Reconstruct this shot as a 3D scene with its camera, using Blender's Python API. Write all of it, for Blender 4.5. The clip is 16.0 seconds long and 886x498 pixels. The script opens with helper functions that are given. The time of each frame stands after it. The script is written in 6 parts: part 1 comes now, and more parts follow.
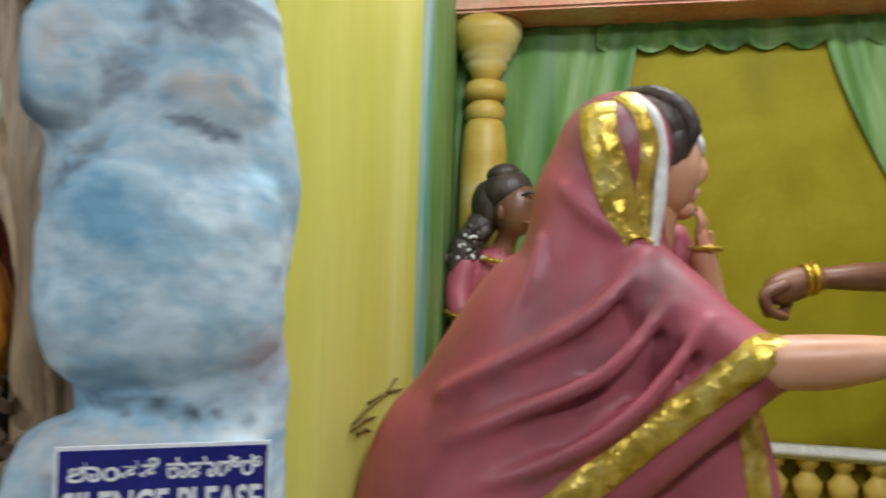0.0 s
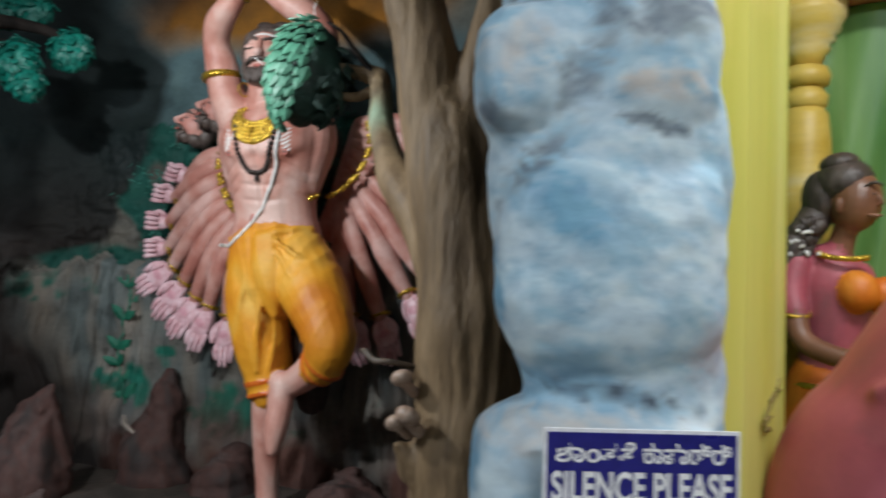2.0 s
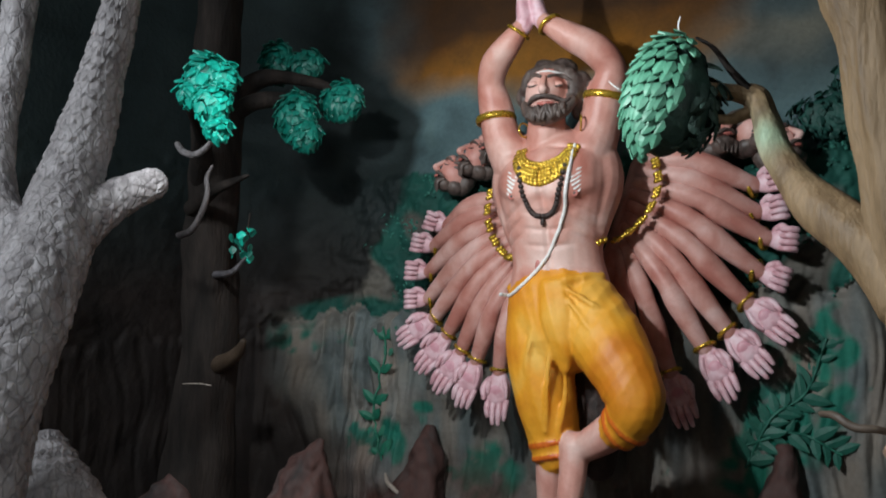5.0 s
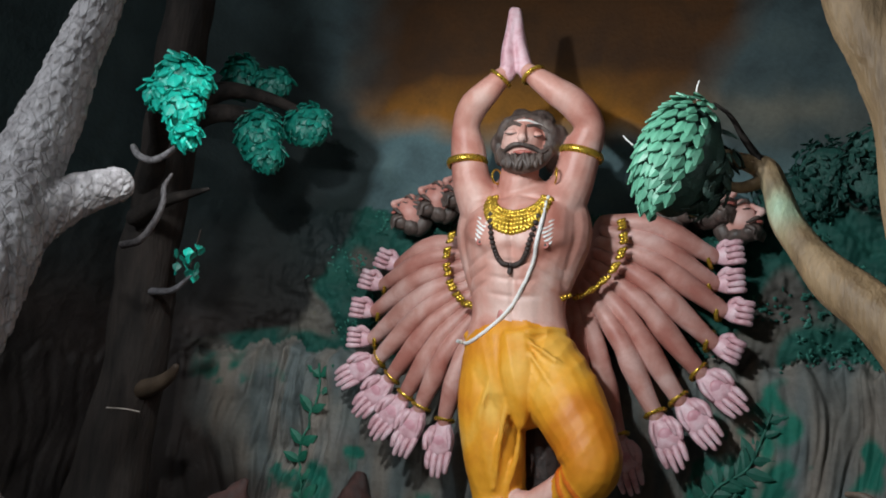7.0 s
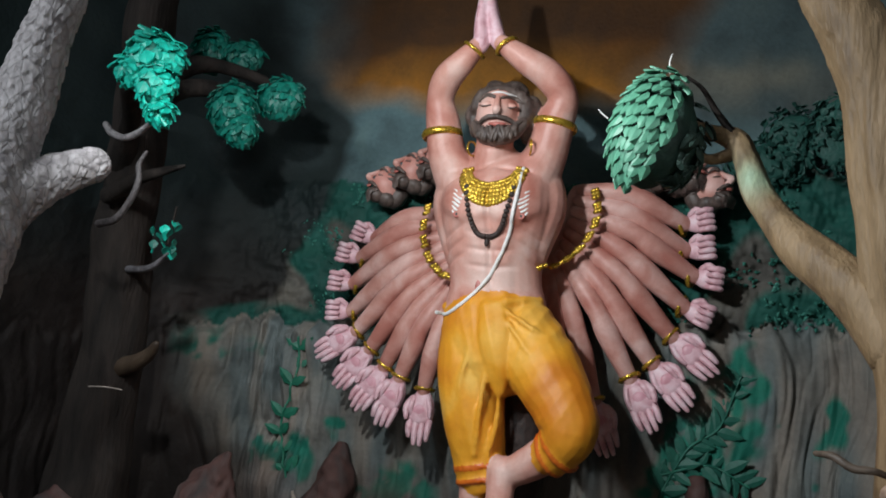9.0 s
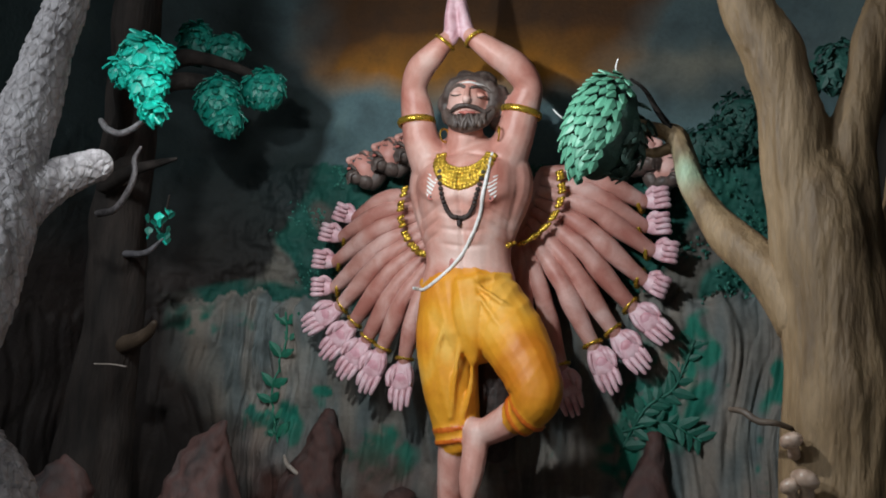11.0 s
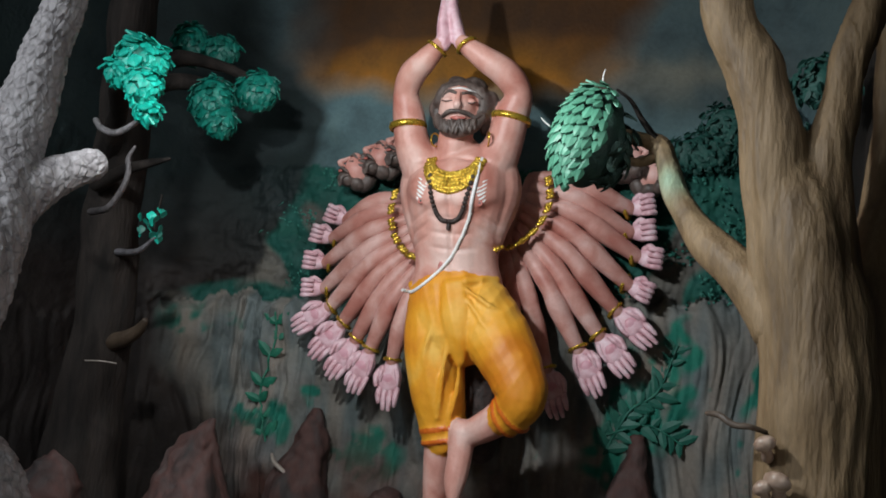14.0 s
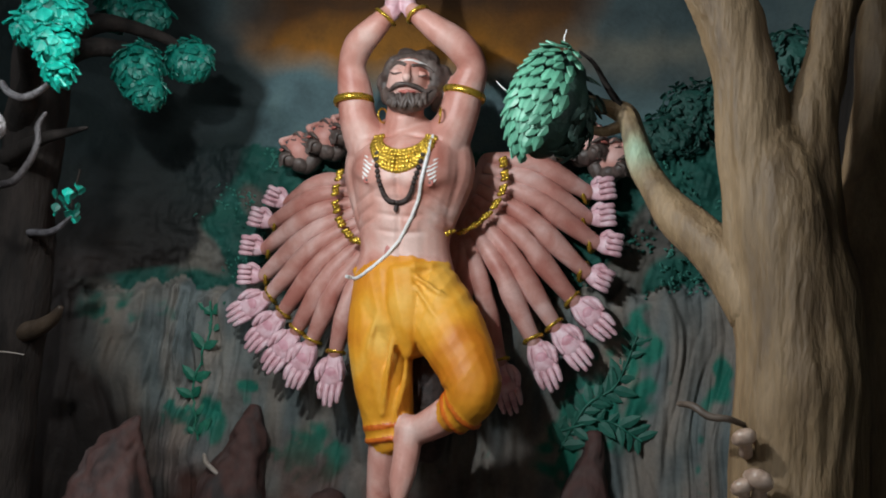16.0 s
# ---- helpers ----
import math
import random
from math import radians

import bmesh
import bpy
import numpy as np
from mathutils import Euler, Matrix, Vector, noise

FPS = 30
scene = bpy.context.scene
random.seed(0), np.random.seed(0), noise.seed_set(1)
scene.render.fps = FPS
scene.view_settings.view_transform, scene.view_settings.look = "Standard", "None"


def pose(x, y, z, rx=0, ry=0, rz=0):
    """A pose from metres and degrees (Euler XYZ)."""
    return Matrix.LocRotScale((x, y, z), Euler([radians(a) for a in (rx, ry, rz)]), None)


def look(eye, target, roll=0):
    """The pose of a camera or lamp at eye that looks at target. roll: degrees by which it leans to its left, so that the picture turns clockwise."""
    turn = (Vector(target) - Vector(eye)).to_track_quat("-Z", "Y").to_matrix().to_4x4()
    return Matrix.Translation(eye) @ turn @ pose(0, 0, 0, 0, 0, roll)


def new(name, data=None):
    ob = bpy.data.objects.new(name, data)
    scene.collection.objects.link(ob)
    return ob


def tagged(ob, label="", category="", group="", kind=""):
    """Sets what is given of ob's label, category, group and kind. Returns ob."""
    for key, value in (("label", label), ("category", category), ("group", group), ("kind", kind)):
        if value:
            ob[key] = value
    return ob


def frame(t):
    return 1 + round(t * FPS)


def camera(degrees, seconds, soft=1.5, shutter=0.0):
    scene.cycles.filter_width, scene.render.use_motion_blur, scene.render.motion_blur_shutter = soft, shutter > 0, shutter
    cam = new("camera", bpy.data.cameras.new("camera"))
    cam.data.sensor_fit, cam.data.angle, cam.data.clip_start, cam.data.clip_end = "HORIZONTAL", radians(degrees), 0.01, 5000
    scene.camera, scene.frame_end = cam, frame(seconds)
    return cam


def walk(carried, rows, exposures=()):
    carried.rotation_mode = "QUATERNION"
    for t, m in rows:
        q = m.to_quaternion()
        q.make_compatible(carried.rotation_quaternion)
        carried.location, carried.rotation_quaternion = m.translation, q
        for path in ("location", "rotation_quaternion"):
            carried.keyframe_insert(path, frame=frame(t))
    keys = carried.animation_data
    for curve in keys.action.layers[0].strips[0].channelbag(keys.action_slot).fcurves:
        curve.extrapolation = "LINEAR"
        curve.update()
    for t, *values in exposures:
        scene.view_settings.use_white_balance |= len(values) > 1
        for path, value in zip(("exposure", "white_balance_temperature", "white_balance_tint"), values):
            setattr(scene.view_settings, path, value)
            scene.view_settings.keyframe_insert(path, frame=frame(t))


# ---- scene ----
cam = camera(59.5, 16.0, soft=1.8, shutter=0.6)
PATH = [
    (0, (-0.007, 0.029, 1.474), (-0.016, 2.027, 1.547), 1.7),
    (0.5, (-0.104, -0.001, 1.471), (-0.24, 1.993, 1.545), 1.3),
    (1, (-0.186, -0.034, 1.469), (-0.416, 1.951, 1.543), 1.0),
    (1.5, (-0.271, -0.057, 1.462), (-0.68, 1.9, 1.531), 1.4),
    (2, (-0.339, -0.044, 1.448), (-0.916, 1.87, 1.513), 1.5),
    (2.5, (-0.433, -0.007, 1.437), (-1.213, 1.834, 1.488), 1.3),
    (3, (-0.553, 0.033, 1.428), (-1.426, 1.832, 1.479), 1.0),
    (3.5, (-0.646, 0.037, 1.423), (-1.58, 1.804, 1.474), 0.8),
    (4, (-0.785, -0.011, 1.42), (-1.735, 1.747, 1.478), 0.7),
    (4.2, (-0.837, -0.029, 1.426), (-1.791, 1.727, 1.503), 0.8),
    (6.3, (-1.176, 0.001, 1.38), (-1.957, 1.812, 1.712), 3.7),
    (6.5, (-1.209, -0.009, 1.392), (-1.959, 1.816, 1.72), 4.3),
    (7, (-1.273, -0.021, 1.387), (-1.967, 1.825, 1.72), 6.6),
    (7.5, (-1.31, -0.031, 1.377), (-1.955, 1.842, 1.653), 7.0),
    (8, (-1.314, -0.047, 1.38), (-1.939, 1.835, 1.636), 6.7),
    (8.5, (-1.292, -0.07, 1.39), (-1.911, 1.815, 1.641), 6.2),
    (9, (-1.287, -0.062, 1.399), (-1.907, 1.822, 1.657), 5.2),
    (9.5, (-1.271, -0.075, 1.401), (-1.887, 1.809, 1.666), 4.4),
    (11.8, (-1.164, -0.384, 1.445), (-1.725, 1.531, 1.582), 4.0),
    (12, (-1.168, -0.385, 1.445), (-1.732, 1.529, 1.585), 4.1),
    (12.5, (-1.17, -0.362, 1.437), (-1.731, 1.551, 1.591), 4.3),
    (13, (-1.171, -0.353, 1.436), (-1.732, 1.56, 1.598), 4.5),
    (13.5, (-1.169, -0.356, 1.437), (-1.726, 1.557, 1.61), 4.7),
    (14, (-1.166, -0.351, 1.436), (-1.714, 1.563, 1.616), 4.8),
    (14.5, (-1.183, -0.314, 1.425), (-1.718, 1.605, 1.607), 4.9),
    (15, (-1.212, -0.244, 1.425), (-1.72, 1.681, 1.607), 5.1),
    (15.5, (-1.237, -0.189, 1.417), (-1.685, 1.751, 1.603), 4.9),
    (16, (-1.201, -0.113, 1.396), (-1.633, 1.83, 1.583), 4.9),
]
walk(cam, [(t, look(eye, target, roll)) for t, eye, target, roll in PATH])

# ---- light ----
world = bpy.data.worlds.new("world")
world.use_nodes = True
world.node_tree.nodes["Background"].inputs[0].default_value = (0.5, 0.55, 0.6, 1)
world.node_tree.nodes["Background"].inputs[1].default_value = 0.05
scene.world = world
scene.view_settings.exposure = 0.0


def lamp(name, kind, energy, colour, m, **more):
    data = bpy.data.lights.new(name, kind)
    data.energy, data.color = energy, colour
    ob = new(name, data)
    ob.matrix_world = m
    if kind == "SPOT":
        data.spot_size, data.spot_blend, data.shadow_soft_size = radians(more["cone"]), more["blend"], more["size"]
    elif kind == "AREA":
        data.shape, data.size, data.size_y = "RECTANGLE", more["size"], more["size_y"]
    return ob


# the forest niche's spotlight, hung before the statue; a tube over the palace niche; two tubes in the hall
lamp("niche_spot", "SPOT", 132, (0.93, 0.985, 1.0), look((-2.42, 0.97, 2.45), (-1.80, 3.0, 1.45)), cone=110, blend=0.5, size=0.04)
lamp("palace_tube", "AREA", 42, (0.96, 0.99, 1.0), look((0.75, 1.5, 3.3), (0.75, 2.0, 1.0)), size=1.2, size_y=0.15)
lamp("hall_tube", "AREA", 46, (0.90, 0.96, 1.0), look((0.9, -0.8, 3.2), (-0.3, 1.0, 1.3)), size=1.2, size_y=0.12)
lamp("hall_tube", "AREA", 76, (0.86, 0.94, 1.0), look((-3.75, -0.85, 3.2), (-3.4, 1.5, 1.3)), size=0.9, size_y=0.12)

# ---- materials ----


def material(name, cols, scale=6.0, rough=0.6, bump=0.15, grain=60.0, metal=0.0, stretch=(1, 1, 1), random_tint=0.0, attr=None, crack=0.0, spec=0.5, speck=0.16, plates=0.0):
    m = bpy.data.materials.new(name)
    m.use_nodes = True
    nt = m.node_tree
    n, l = nt.nodes, nt.links
    bsdf = n["Principled BSDF"]
    tc = n.new("ShaderNodeTexCoord")
    mp = n.new("ShaderNodeMapping")
    mp.inputs["Scale"].default_value = stretch
    l.new(tc.outputs["Object"], mp.inputs["Vector"])
    big = n.new("ShaderNodeTexNoise")
    big.inputs["Scale"].default_value, big.inputs["Detail"].default_value, big.inputs["Distortion"].default_value = scale, 6, 0.4
    fine = n.new("ShaderNodeTexNoise")
    fine.inputs["Scale"].default_value, fine.inputs["Detail"].default_value = grain, 4
    l.new(mp.outputs[0], big.inputs["Vector"])
    l.new(mp.outputs[0], fine.inputs["Vector"])
    ramp = n.new("ShaderNodeValToRGB")
    k = len(cols)
    els = ramp.color_ramp.elements
    for i, c in enumerate(cols):
        pos = 0.33 + 0.36 * i / max(1, k - 1)
        e = els[i] if i < 2 else els.new(pos)
        e.position, e.color = pos, (*c, 1)
    l.new(big.outputs["Fac"], ramp.inputs[0])
    col = ramp.outputs[0]
    if attr:
        at = n.new("ShaderNodeAttribute")
        at.attribute_name = attr
        mix = n.new("ShaderNodeMix")
        mix.data_type, mix.blend_type = "RGBA", "MULTIPLY"
        mix.inputs[0].default_value = 1.0
        l.new(at.outputs["Color"], mix.inputs[6])
        l.new(col, mix.inputs[7])
        col = mix.outputs[2]
    edge = None
    if plates:
        warp = n.new("ShaderNodeMixRGB")
        warp.inputs[0].default_value = 0.035
        l.new(mp.outputs[0], warp.inputs[1])
        l.new(big.outputs["Color"], warp.inputs[2])
        v = n.new("ShaderNodeTexVoronoi")
        v.feature = "DISTANCE_TO_EDGE"
        v.inputs["Scale"].default_value = plates
        l.new(warp.outputs[0], v.inputs["Vector"])
        edge = n.new("ShaderNodeMapRange")
        edge.inputs[1].default_value, edge.inputs[2].default_value = 0.0, 0.11
        edge.inputs[3].default_value, edge.inputs[4].default_value = 0.72, 1.0
        l.new(v.outputs["Distance"], edge.inputs[0])
        dark = n.new("ShaderNodeMix")
        dark.data_type, dark.blend_type = "RGBA", "MULTIPLY"
        dark.inputs[0].default_value = 1.0
        l.new(col, dark.inputs[6])
        l.new(edge.outputs[0], dark.inputs[7])
        col = dark.outputs[2]
    hsv = n.new("ShaderNodeHueSaturation")
    val = n.new("ShaderNodeMapRange")
    val.inputs[1].default_value, val.inputs[2].default_value = 0.25, 0.75
    val.inputs[3].default_value, val.inputs[4].default_value = 1 - speck, 1 + speck
    l.new(fine.outputs["Fac"], val.inputs[0])
    out = val.outputs[0]
    if random_tint:
        info = n.new("ShaderNodeObjectInfo")
        rr = n.new("ShaderNodeMapRange")
        rr.inputs[3].default_value, rr.inputs[4].default_value = 1 - random_tint, 1 + random_tint
        l.new(info.outputs["Random"], rr.inputs[0])
        mul = n.new("ShaderNodeMath")
        mul.operation = "MULTIPLY"
        l.new(out, mul.inputs[0])
        l.new(rr.outputs[0], mul.inputs[1])
        out = mul.outputs[0]
    l.new(out, hsv.inputs["Value"])
    l.new(col, hsv.inputs["Color"])
    l.new(hsv.outputs[0], bsdf.inputs["Base Color"])
    ro = n.new("ShaderNodeMapRange")
    ro.inputs[3].default_value, ro.inputs[4].default_value = max(0.05, rough - 0.12), min(1, rough + 0.12)
    l.new(big.outputs["Fac"], ro.inputs[0])
    l.new(ro.outputs[0], bsdf.inputs["Roughness"])
    bsdf.inputs["Metallic"].default_value = metal
    bsdf.inputs["Specular IOR Level"].default_value = spec
    if bump:
        b = n.new("ShaderNodeBump")
        b.inputs["Strength"].default_value, b.inputs["Distance"].default_value = bump, 0.01
        h = fine.outputs["Fac"]
        if edge:
            add = n.new("ShaderNodeMath")
            l.new(h, add.inputs[0])
            l.new(edge.outputs[0], add.inputs[1])
            h = add.outputs[0]
        if crack:
            v = n.new("ShaderNodeTexVoronoi")
            v.inputs["Scale"].default_value = crack
            l.new(mp.outputs[0], v.inputs["Vector"])
            add = n.new("ShaderNodeMath")
            l.new(h, add.inputs[0])
            l.new(v.outputs["Distance"], add.inputs[1])
            h = add.outputs[0]
        l.new(h, b.inputs["Height"])
        l.new(b.outputs[0], bsdf.inputs["Normal"])
    return m


SKIN = material("painted_skin", [(0.45, 0.165, 0.125), (0.60, 0.305, 0.25), (0.70, 0.475, 0.42)], 5.5, 0.48, 0.03, 90, speck=0.04)
PALMPINK = material("painted_palm_hollow", [(0.58, 0.26, 0.31), (0.68, 0.38, 0.45)], 22, 0.46, 0.03, 90, speck=0.04)
BROWNTWIG = material("brown_twig", [(0.03, 0.021, 0.016), (0.10, 0.07, 0.05)], 20, 0.6, 0.3)
FERN = material("fern_green_paint", [(0.010, 0.085, 0.062), (0.016, 0.15, 0.10)], 9, 0.6, 0.2)
SKIN2 = material("painted_skin_fan", [(0.45, 0.17, 0.135), (0.57, 0.285, 0.24), (0.70, 0.45, 0.41)], 7, 0.5, 0.03, 90, speck=0.04)
PALM = material("painted_palm", [(0.55, 0.28, 0.32), (0.70, 0.44, 0.49), (0.76, 0.56, 0.61)], 22, 0.46, 0.03, 90, speck=0.04)
ORANGE = material("orange_cloth_paint", [(0.58, 0.18, 0.008), (0.75, 0.32, 0.018), (0.80, 0.46, 0.085)], 3.4, 0.58, 0.03, 60, speck=0.04)
FOIL = material("crumpled_gold_foil", [(0.46, 0.29, 0.03), (0.70, 0.48, 0.08), (0.80, 0.62, 0.20)], 22, 0.34, 0.55, 40, metal=0.6, crack=34)
REDORANGE = material("red_orange_cloth_paint", [(0.52, 0.10, 0.008), (0.66, 0.17, 0.012), (0.74, 0.26, 0.03)], 6, 0.5, 0.04, 60, speck=0.05)
STRIPE = material("red_hem_paint", [(0.55, 0.10, 0.01), (0.66, 0.16, 0.015)], 8, 0.4, 0.04)
HAIR = material("dark_hair_paint", [(0.035, 0.025, 0.022), (0.09, 0.065, 0.055)], 25, 0.45, 0.5, 70, stretch=(1, 1, 0.4))
GREYHAIR = material("brown_grey_hair_paint", [(0.060, 0.043, 0.038), (0.135, 0.10, 0.086)], 25, 0.5, 0.5, 70, stretch=(1, 1, 0.4))
GOLD = material("gold_paint", [(0.50, 0.30, 0.03), (0.72, 0.48, 0.07)], 30, 0.28, 0.25, 120, metal=0.75)
BEAD = material("dark_bead", [(0.02, 0.012, 0.01), (0.05, 0.03, 0.025)], 30, 0.6, 0.4)
WHITE = material("white_paint", [(0.70, 0.68, 0.66), (0.82, 0.80, 0.79)], 20, 0.55, 0.1)
LIP = material("lip_paint", [(0.42, 0.12, 0.10), (0.50, 0.16, 0.13)], 20, 0.45, 0.02)
GREYBARK = material("pale_grey_bark", [(0.15, 0.135, 0.14), (0.25, 0.23, 0.235), (0.34, 0.32, 0.33)], 14, 0.62, 0.7, 55, attr="paint", stretch=(1, 1, 0.55), plates=34)
TANBARK = material("tan_brown_bark", [(0.11, 0.068, 0.034), (0.182, 0.117, 0.059), (0.235, 0.158, 0.088)], 9, 0.65, 0.5, 70, stretch=(1.6, 1.6, 0.35), attr="paint")
DARKBARK = material("dark_brown_bark", [(0.012, 0.010, 0.009), (0.030, 0.0235, 0.0205)], 9, 0.9, 0.6, 50, stretch=(1.5, 1.5, 0.35), spec=0.15)
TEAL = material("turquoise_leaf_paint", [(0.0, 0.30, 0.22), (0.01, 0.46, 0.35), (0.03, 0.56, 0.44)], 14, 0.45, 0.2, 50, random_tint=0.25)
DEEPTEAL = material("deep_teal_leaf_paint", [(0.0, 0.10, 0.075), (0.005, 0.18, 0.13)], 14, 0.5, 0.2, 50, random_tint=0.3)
MINT = material("mint_green_leaf_paint", [(0.05, 0.20, 0.125), (0.10, 0.30, 0.20), (0.15, 0.38, 0.26)], 14, 0.5, 0.2, 50, random_tint=0.2)
SHADEGREEN = material("shaded_green_foliage", [(0.006, 0.022, 0.016), (0.012, 0.045, 0.032)], 16, 0.7, 0.6, 60)
RELIEF = material("green_relief_foliage", [(0.014, 0.08, 0.058), (0.025, 0.15, 0.115), (0.05, 0.22, 0.17)], 7, 0.6, 0.7, 55)
VINE = material("green_vine_relief", [(0.008, 0.10, 0.06), (0.016, 0.18, 0.11)], 12, 0.55, 0.3, 60)
WALLPAINT = material("painted_relief_wall", [(0.70, 0.70, 0.70), (1.0, 1.0, 1.0), (1.2, 1.15, 1.1)], 5, 0.7, 0.38, 45, attr="paint", speck=0.10, spec=0.2)
ROCKBROWN = material("maroon_brown_rock", [(0.028, 0.020, 0.019), (0.070, 0.030, 0.025), (0.080, 0.056, 0.052)], 7, 0.8, 0.6, 40, stretch=(1, 1, 0.5))
BLUEROCK = material("blue_grey_painted_rock", [(0.78, 0.83, 0.88), (1.0, 1.0, 1.0), (1.15, 1.12, 1.08)], 15, 0.55, 0.16, 24, stretch=(0.9, 0.9, 1.5), attr="paint", speck=0.06)
YELLOW = material("yellow_gloss_wall", [(0.58, 0.555, 0.11), (0.64, 0.615, 0.15), (0.71, 0.685, 0.24)], 2.2, 0.4, 0.05, 25, stretch=(1.6, 1.6, 0.15), speck=0.05)
MUSTARD = material("mustard_wall", [(0.25, 0.20, 0.004), (0.31, 0.25, 0.008), (0.36, 0.295, 0.018)], 3, 0.6, 0.06, 40, speck=0.05, spec=0.2)
CURTAIN = material("green_curtain_paint", [(0.075, 0.20, 0.05), (0.14, 0.28, 0.075), (0.26, 0.40, 0.16)], 4, 0.5, 0.06, 40, stretch=(2.2, 2.2, 0.25), speck=0.06)
CURTAINEDGE = material("teal_curtain_edge", [(0.07, 0.36, 0.27), (0.46, 0.60, 0.62)], 4, 0.5, 0.1, 40, stretch=(2, 2, 0.4))
SALMON = material("salmon_beam_paint", [(0.60, 0.20, 0.12), (0.70, 0.30, 0.19), (0.74, 0.42, 0.30)], 4, 0.5, 0.05, 40)
COLUMN = material("yellow_column_paint", [(0.52, 0.33, 0.045), (0.64, 0.45, 0.10), (0.70, 0.60, 0.36)], 3, 0.45, 0.04, 40, stretch=(0.5, 0.5, 1.6), speck=0.05)
SARI = material("dusty_red_sari_paint", [(0.21, 0.070, 0.085), (0.385, 0.080, 0.108), (0.45, 0.108, 0.142)], 4.2, 0.50, 0.03, 60, speck=0.05)
FAIRSKIN = material("fair_skin_paint", [(0.58, 0.27, 0.16), (0.70, 0.38, 0.25)], 8, 0.42, 0.02, speck=0.04)
BROWNSKIN = material("brown_skin_paint", [(0.16, 0.065, 0.035), (0.25, 0.11, 0.06)], 8, 0.42, 0.02, speck=0.04)
SIGNBLUE = material("sign_blue", [(0.015, 0.015, 0.17), (0.022, 0.022, 0.22)], 6, 0.3, 0.0)
SIGNWHITE = material("sign_white", [(0.84, 0.84, 0.88), (0.90, 0.90, 0.92)], 6, 0.35, 0.0)
HALLWALL = material("hall_plaster", [(0.42, 0.42, 0.40), (0.52, 0.52, 0.50)], 3, 0.7, 0.15, 60)
HALLFLOOR = material("hall_stone_floor", [(0.30, 0.28, 0.26), (0.42, 0.40, 0.37)], 4, 0.35, 0.1, 50)
SOIL = material("dark_soil", [(0.03, 0.024, 0.02), (0.075, 0.055, 0.045)], 6, 0.8, 0.8, 40)
SNAIL = material("beige_shell_paint", [(0.24, 0.15, 0.105), (0.46, 0.34, 0.27)], 30, 0.4, 0.2)
TWIG = material("pale_twig", [(0.22, 0.18, 0.15), (0.40, 0.34, 0.30)], 20, 0.6, 0.3)

# ---- mesh tools ----


def finish(name, bm, mats, parent=None, label="", smooth=True):
    me = bpy.data.meshes.new(name)
    bmesh.ops.recalc_face_normals(bm, faces=bm.faces) if len(bm.faces) < 200000 else None
    bm.to_mesh(me)
    bm.free()
    for m in mats if isinstance(mats, (list, tuple)) else [mats]:
        me.materials.append(m)
    if smooth:
        me.polygons.foreach_set("use_smooth", [True] * len(me.polygons))
    ob = new(name, me)
    if parent:
        ob.parent = parent
    if label:
        tagged(ob, label)
    return ob


def part(name, bm, mat, parent, label="", smooth=True):
    return finish(name, bm, mat, parent, label, smooth)


def thing(name, label, category, group="", kind="", at=(0, 0, 0)):
    ob = new(name)
    ob.location = at
    ob.empty_display_size = 0.1
    return tagged(ob, label, category, group, kind)


def spline(pts, per=6):
    """Catmull-Rom through rows of any length."""
    p = np.array(pts, float)
    p = np.vstack([2 * p[0] - p[1], p, 2 * p[-1] - p[-2]])
    out = []
    for i in range(1, len(p) - 2):
        a, b, c, d = p[i - 1:i + 3]
        for s in np.linspace(0, 1, per, endpoint=False):
            out.append(0.5 * (2 * b + (c - a) * s + (2 * a - 5 * b + 4 * c - d) * s ** 2 + (3 * b - a - 3 * c + d) * s ** 3))
    out.append(p[-2])
    return np.array(out)


def tube(bm, pts, seg=12, per=5, mat=0, bulge=None, side=(0, 1, 0), round_ends=True):
    """A tapering tube through rows (x, y, z, r) or (x, y, z, r across, r along side). bulge(point, angle, along) adds to the radius."""
    rows = spline([(*q[:4], q[4] if len(q) > 4 else q[3]) for q in pts], per)
    c, ra, rb = rows[:, :3], np.maximum(rows[:, 3], 0.001), np.maximum(rows[:, 4], 0.001)
    tan = np.gradient(c, axis=0)
    tan /= np.linalg.norm(tan, axis=1)[:, None] + 1e-9
    idx = list(range(len(rows)))
    rings, along = [], 0.0
    spec = [(i, 1.0, 0.0) for i in idx]
    if round_ends:
        spec = [(0, k, -s) for k, s in ((0.35, 0.9), (0.75, 0.62))] + spec + [(idx[-1], k, s) for k, s in ((0.75, 0.62), (0.35, 0.9))]
    prev = None
    for i, k, push in spec:
        t = Vector(tan[i])
        s = Vector(side)
        s = s - t * s.dot(t)
        if s.length < 0.2:
            s = Vector((1, 0, 0)) - t * t.x
        s.normalize()
        a = t.cross(s)
        o = Vector(c[i]) + t * push * min(ra[i], rb[i])
        if prev is not None:
            along += (o - prev).length
        prev = o
        ring = []
        for j in range(seg):
            th = 2 * math.pi * j / seg
            p = o + a * (math.cos(th) * ra[i] * k) + s * (math.sin(th) * rb[i] * k)
            if bulge:
                p += (p - o).normalized() * bulge(p, th, along) * k
            ring.append(bm.verts.new(p))
        rings.append(ring)
    for r0, r1 in zip(rings, rings[1:]):
        for j in range(seg):
            bm.faces.new((r0[j], r0[(j + 1) % seg], r1[(j + 1) % seg], r1[j])).material_index = mat
    for ring in (rings[0], rings[-1]):
        bm.faces.new(ring).material_index = mat


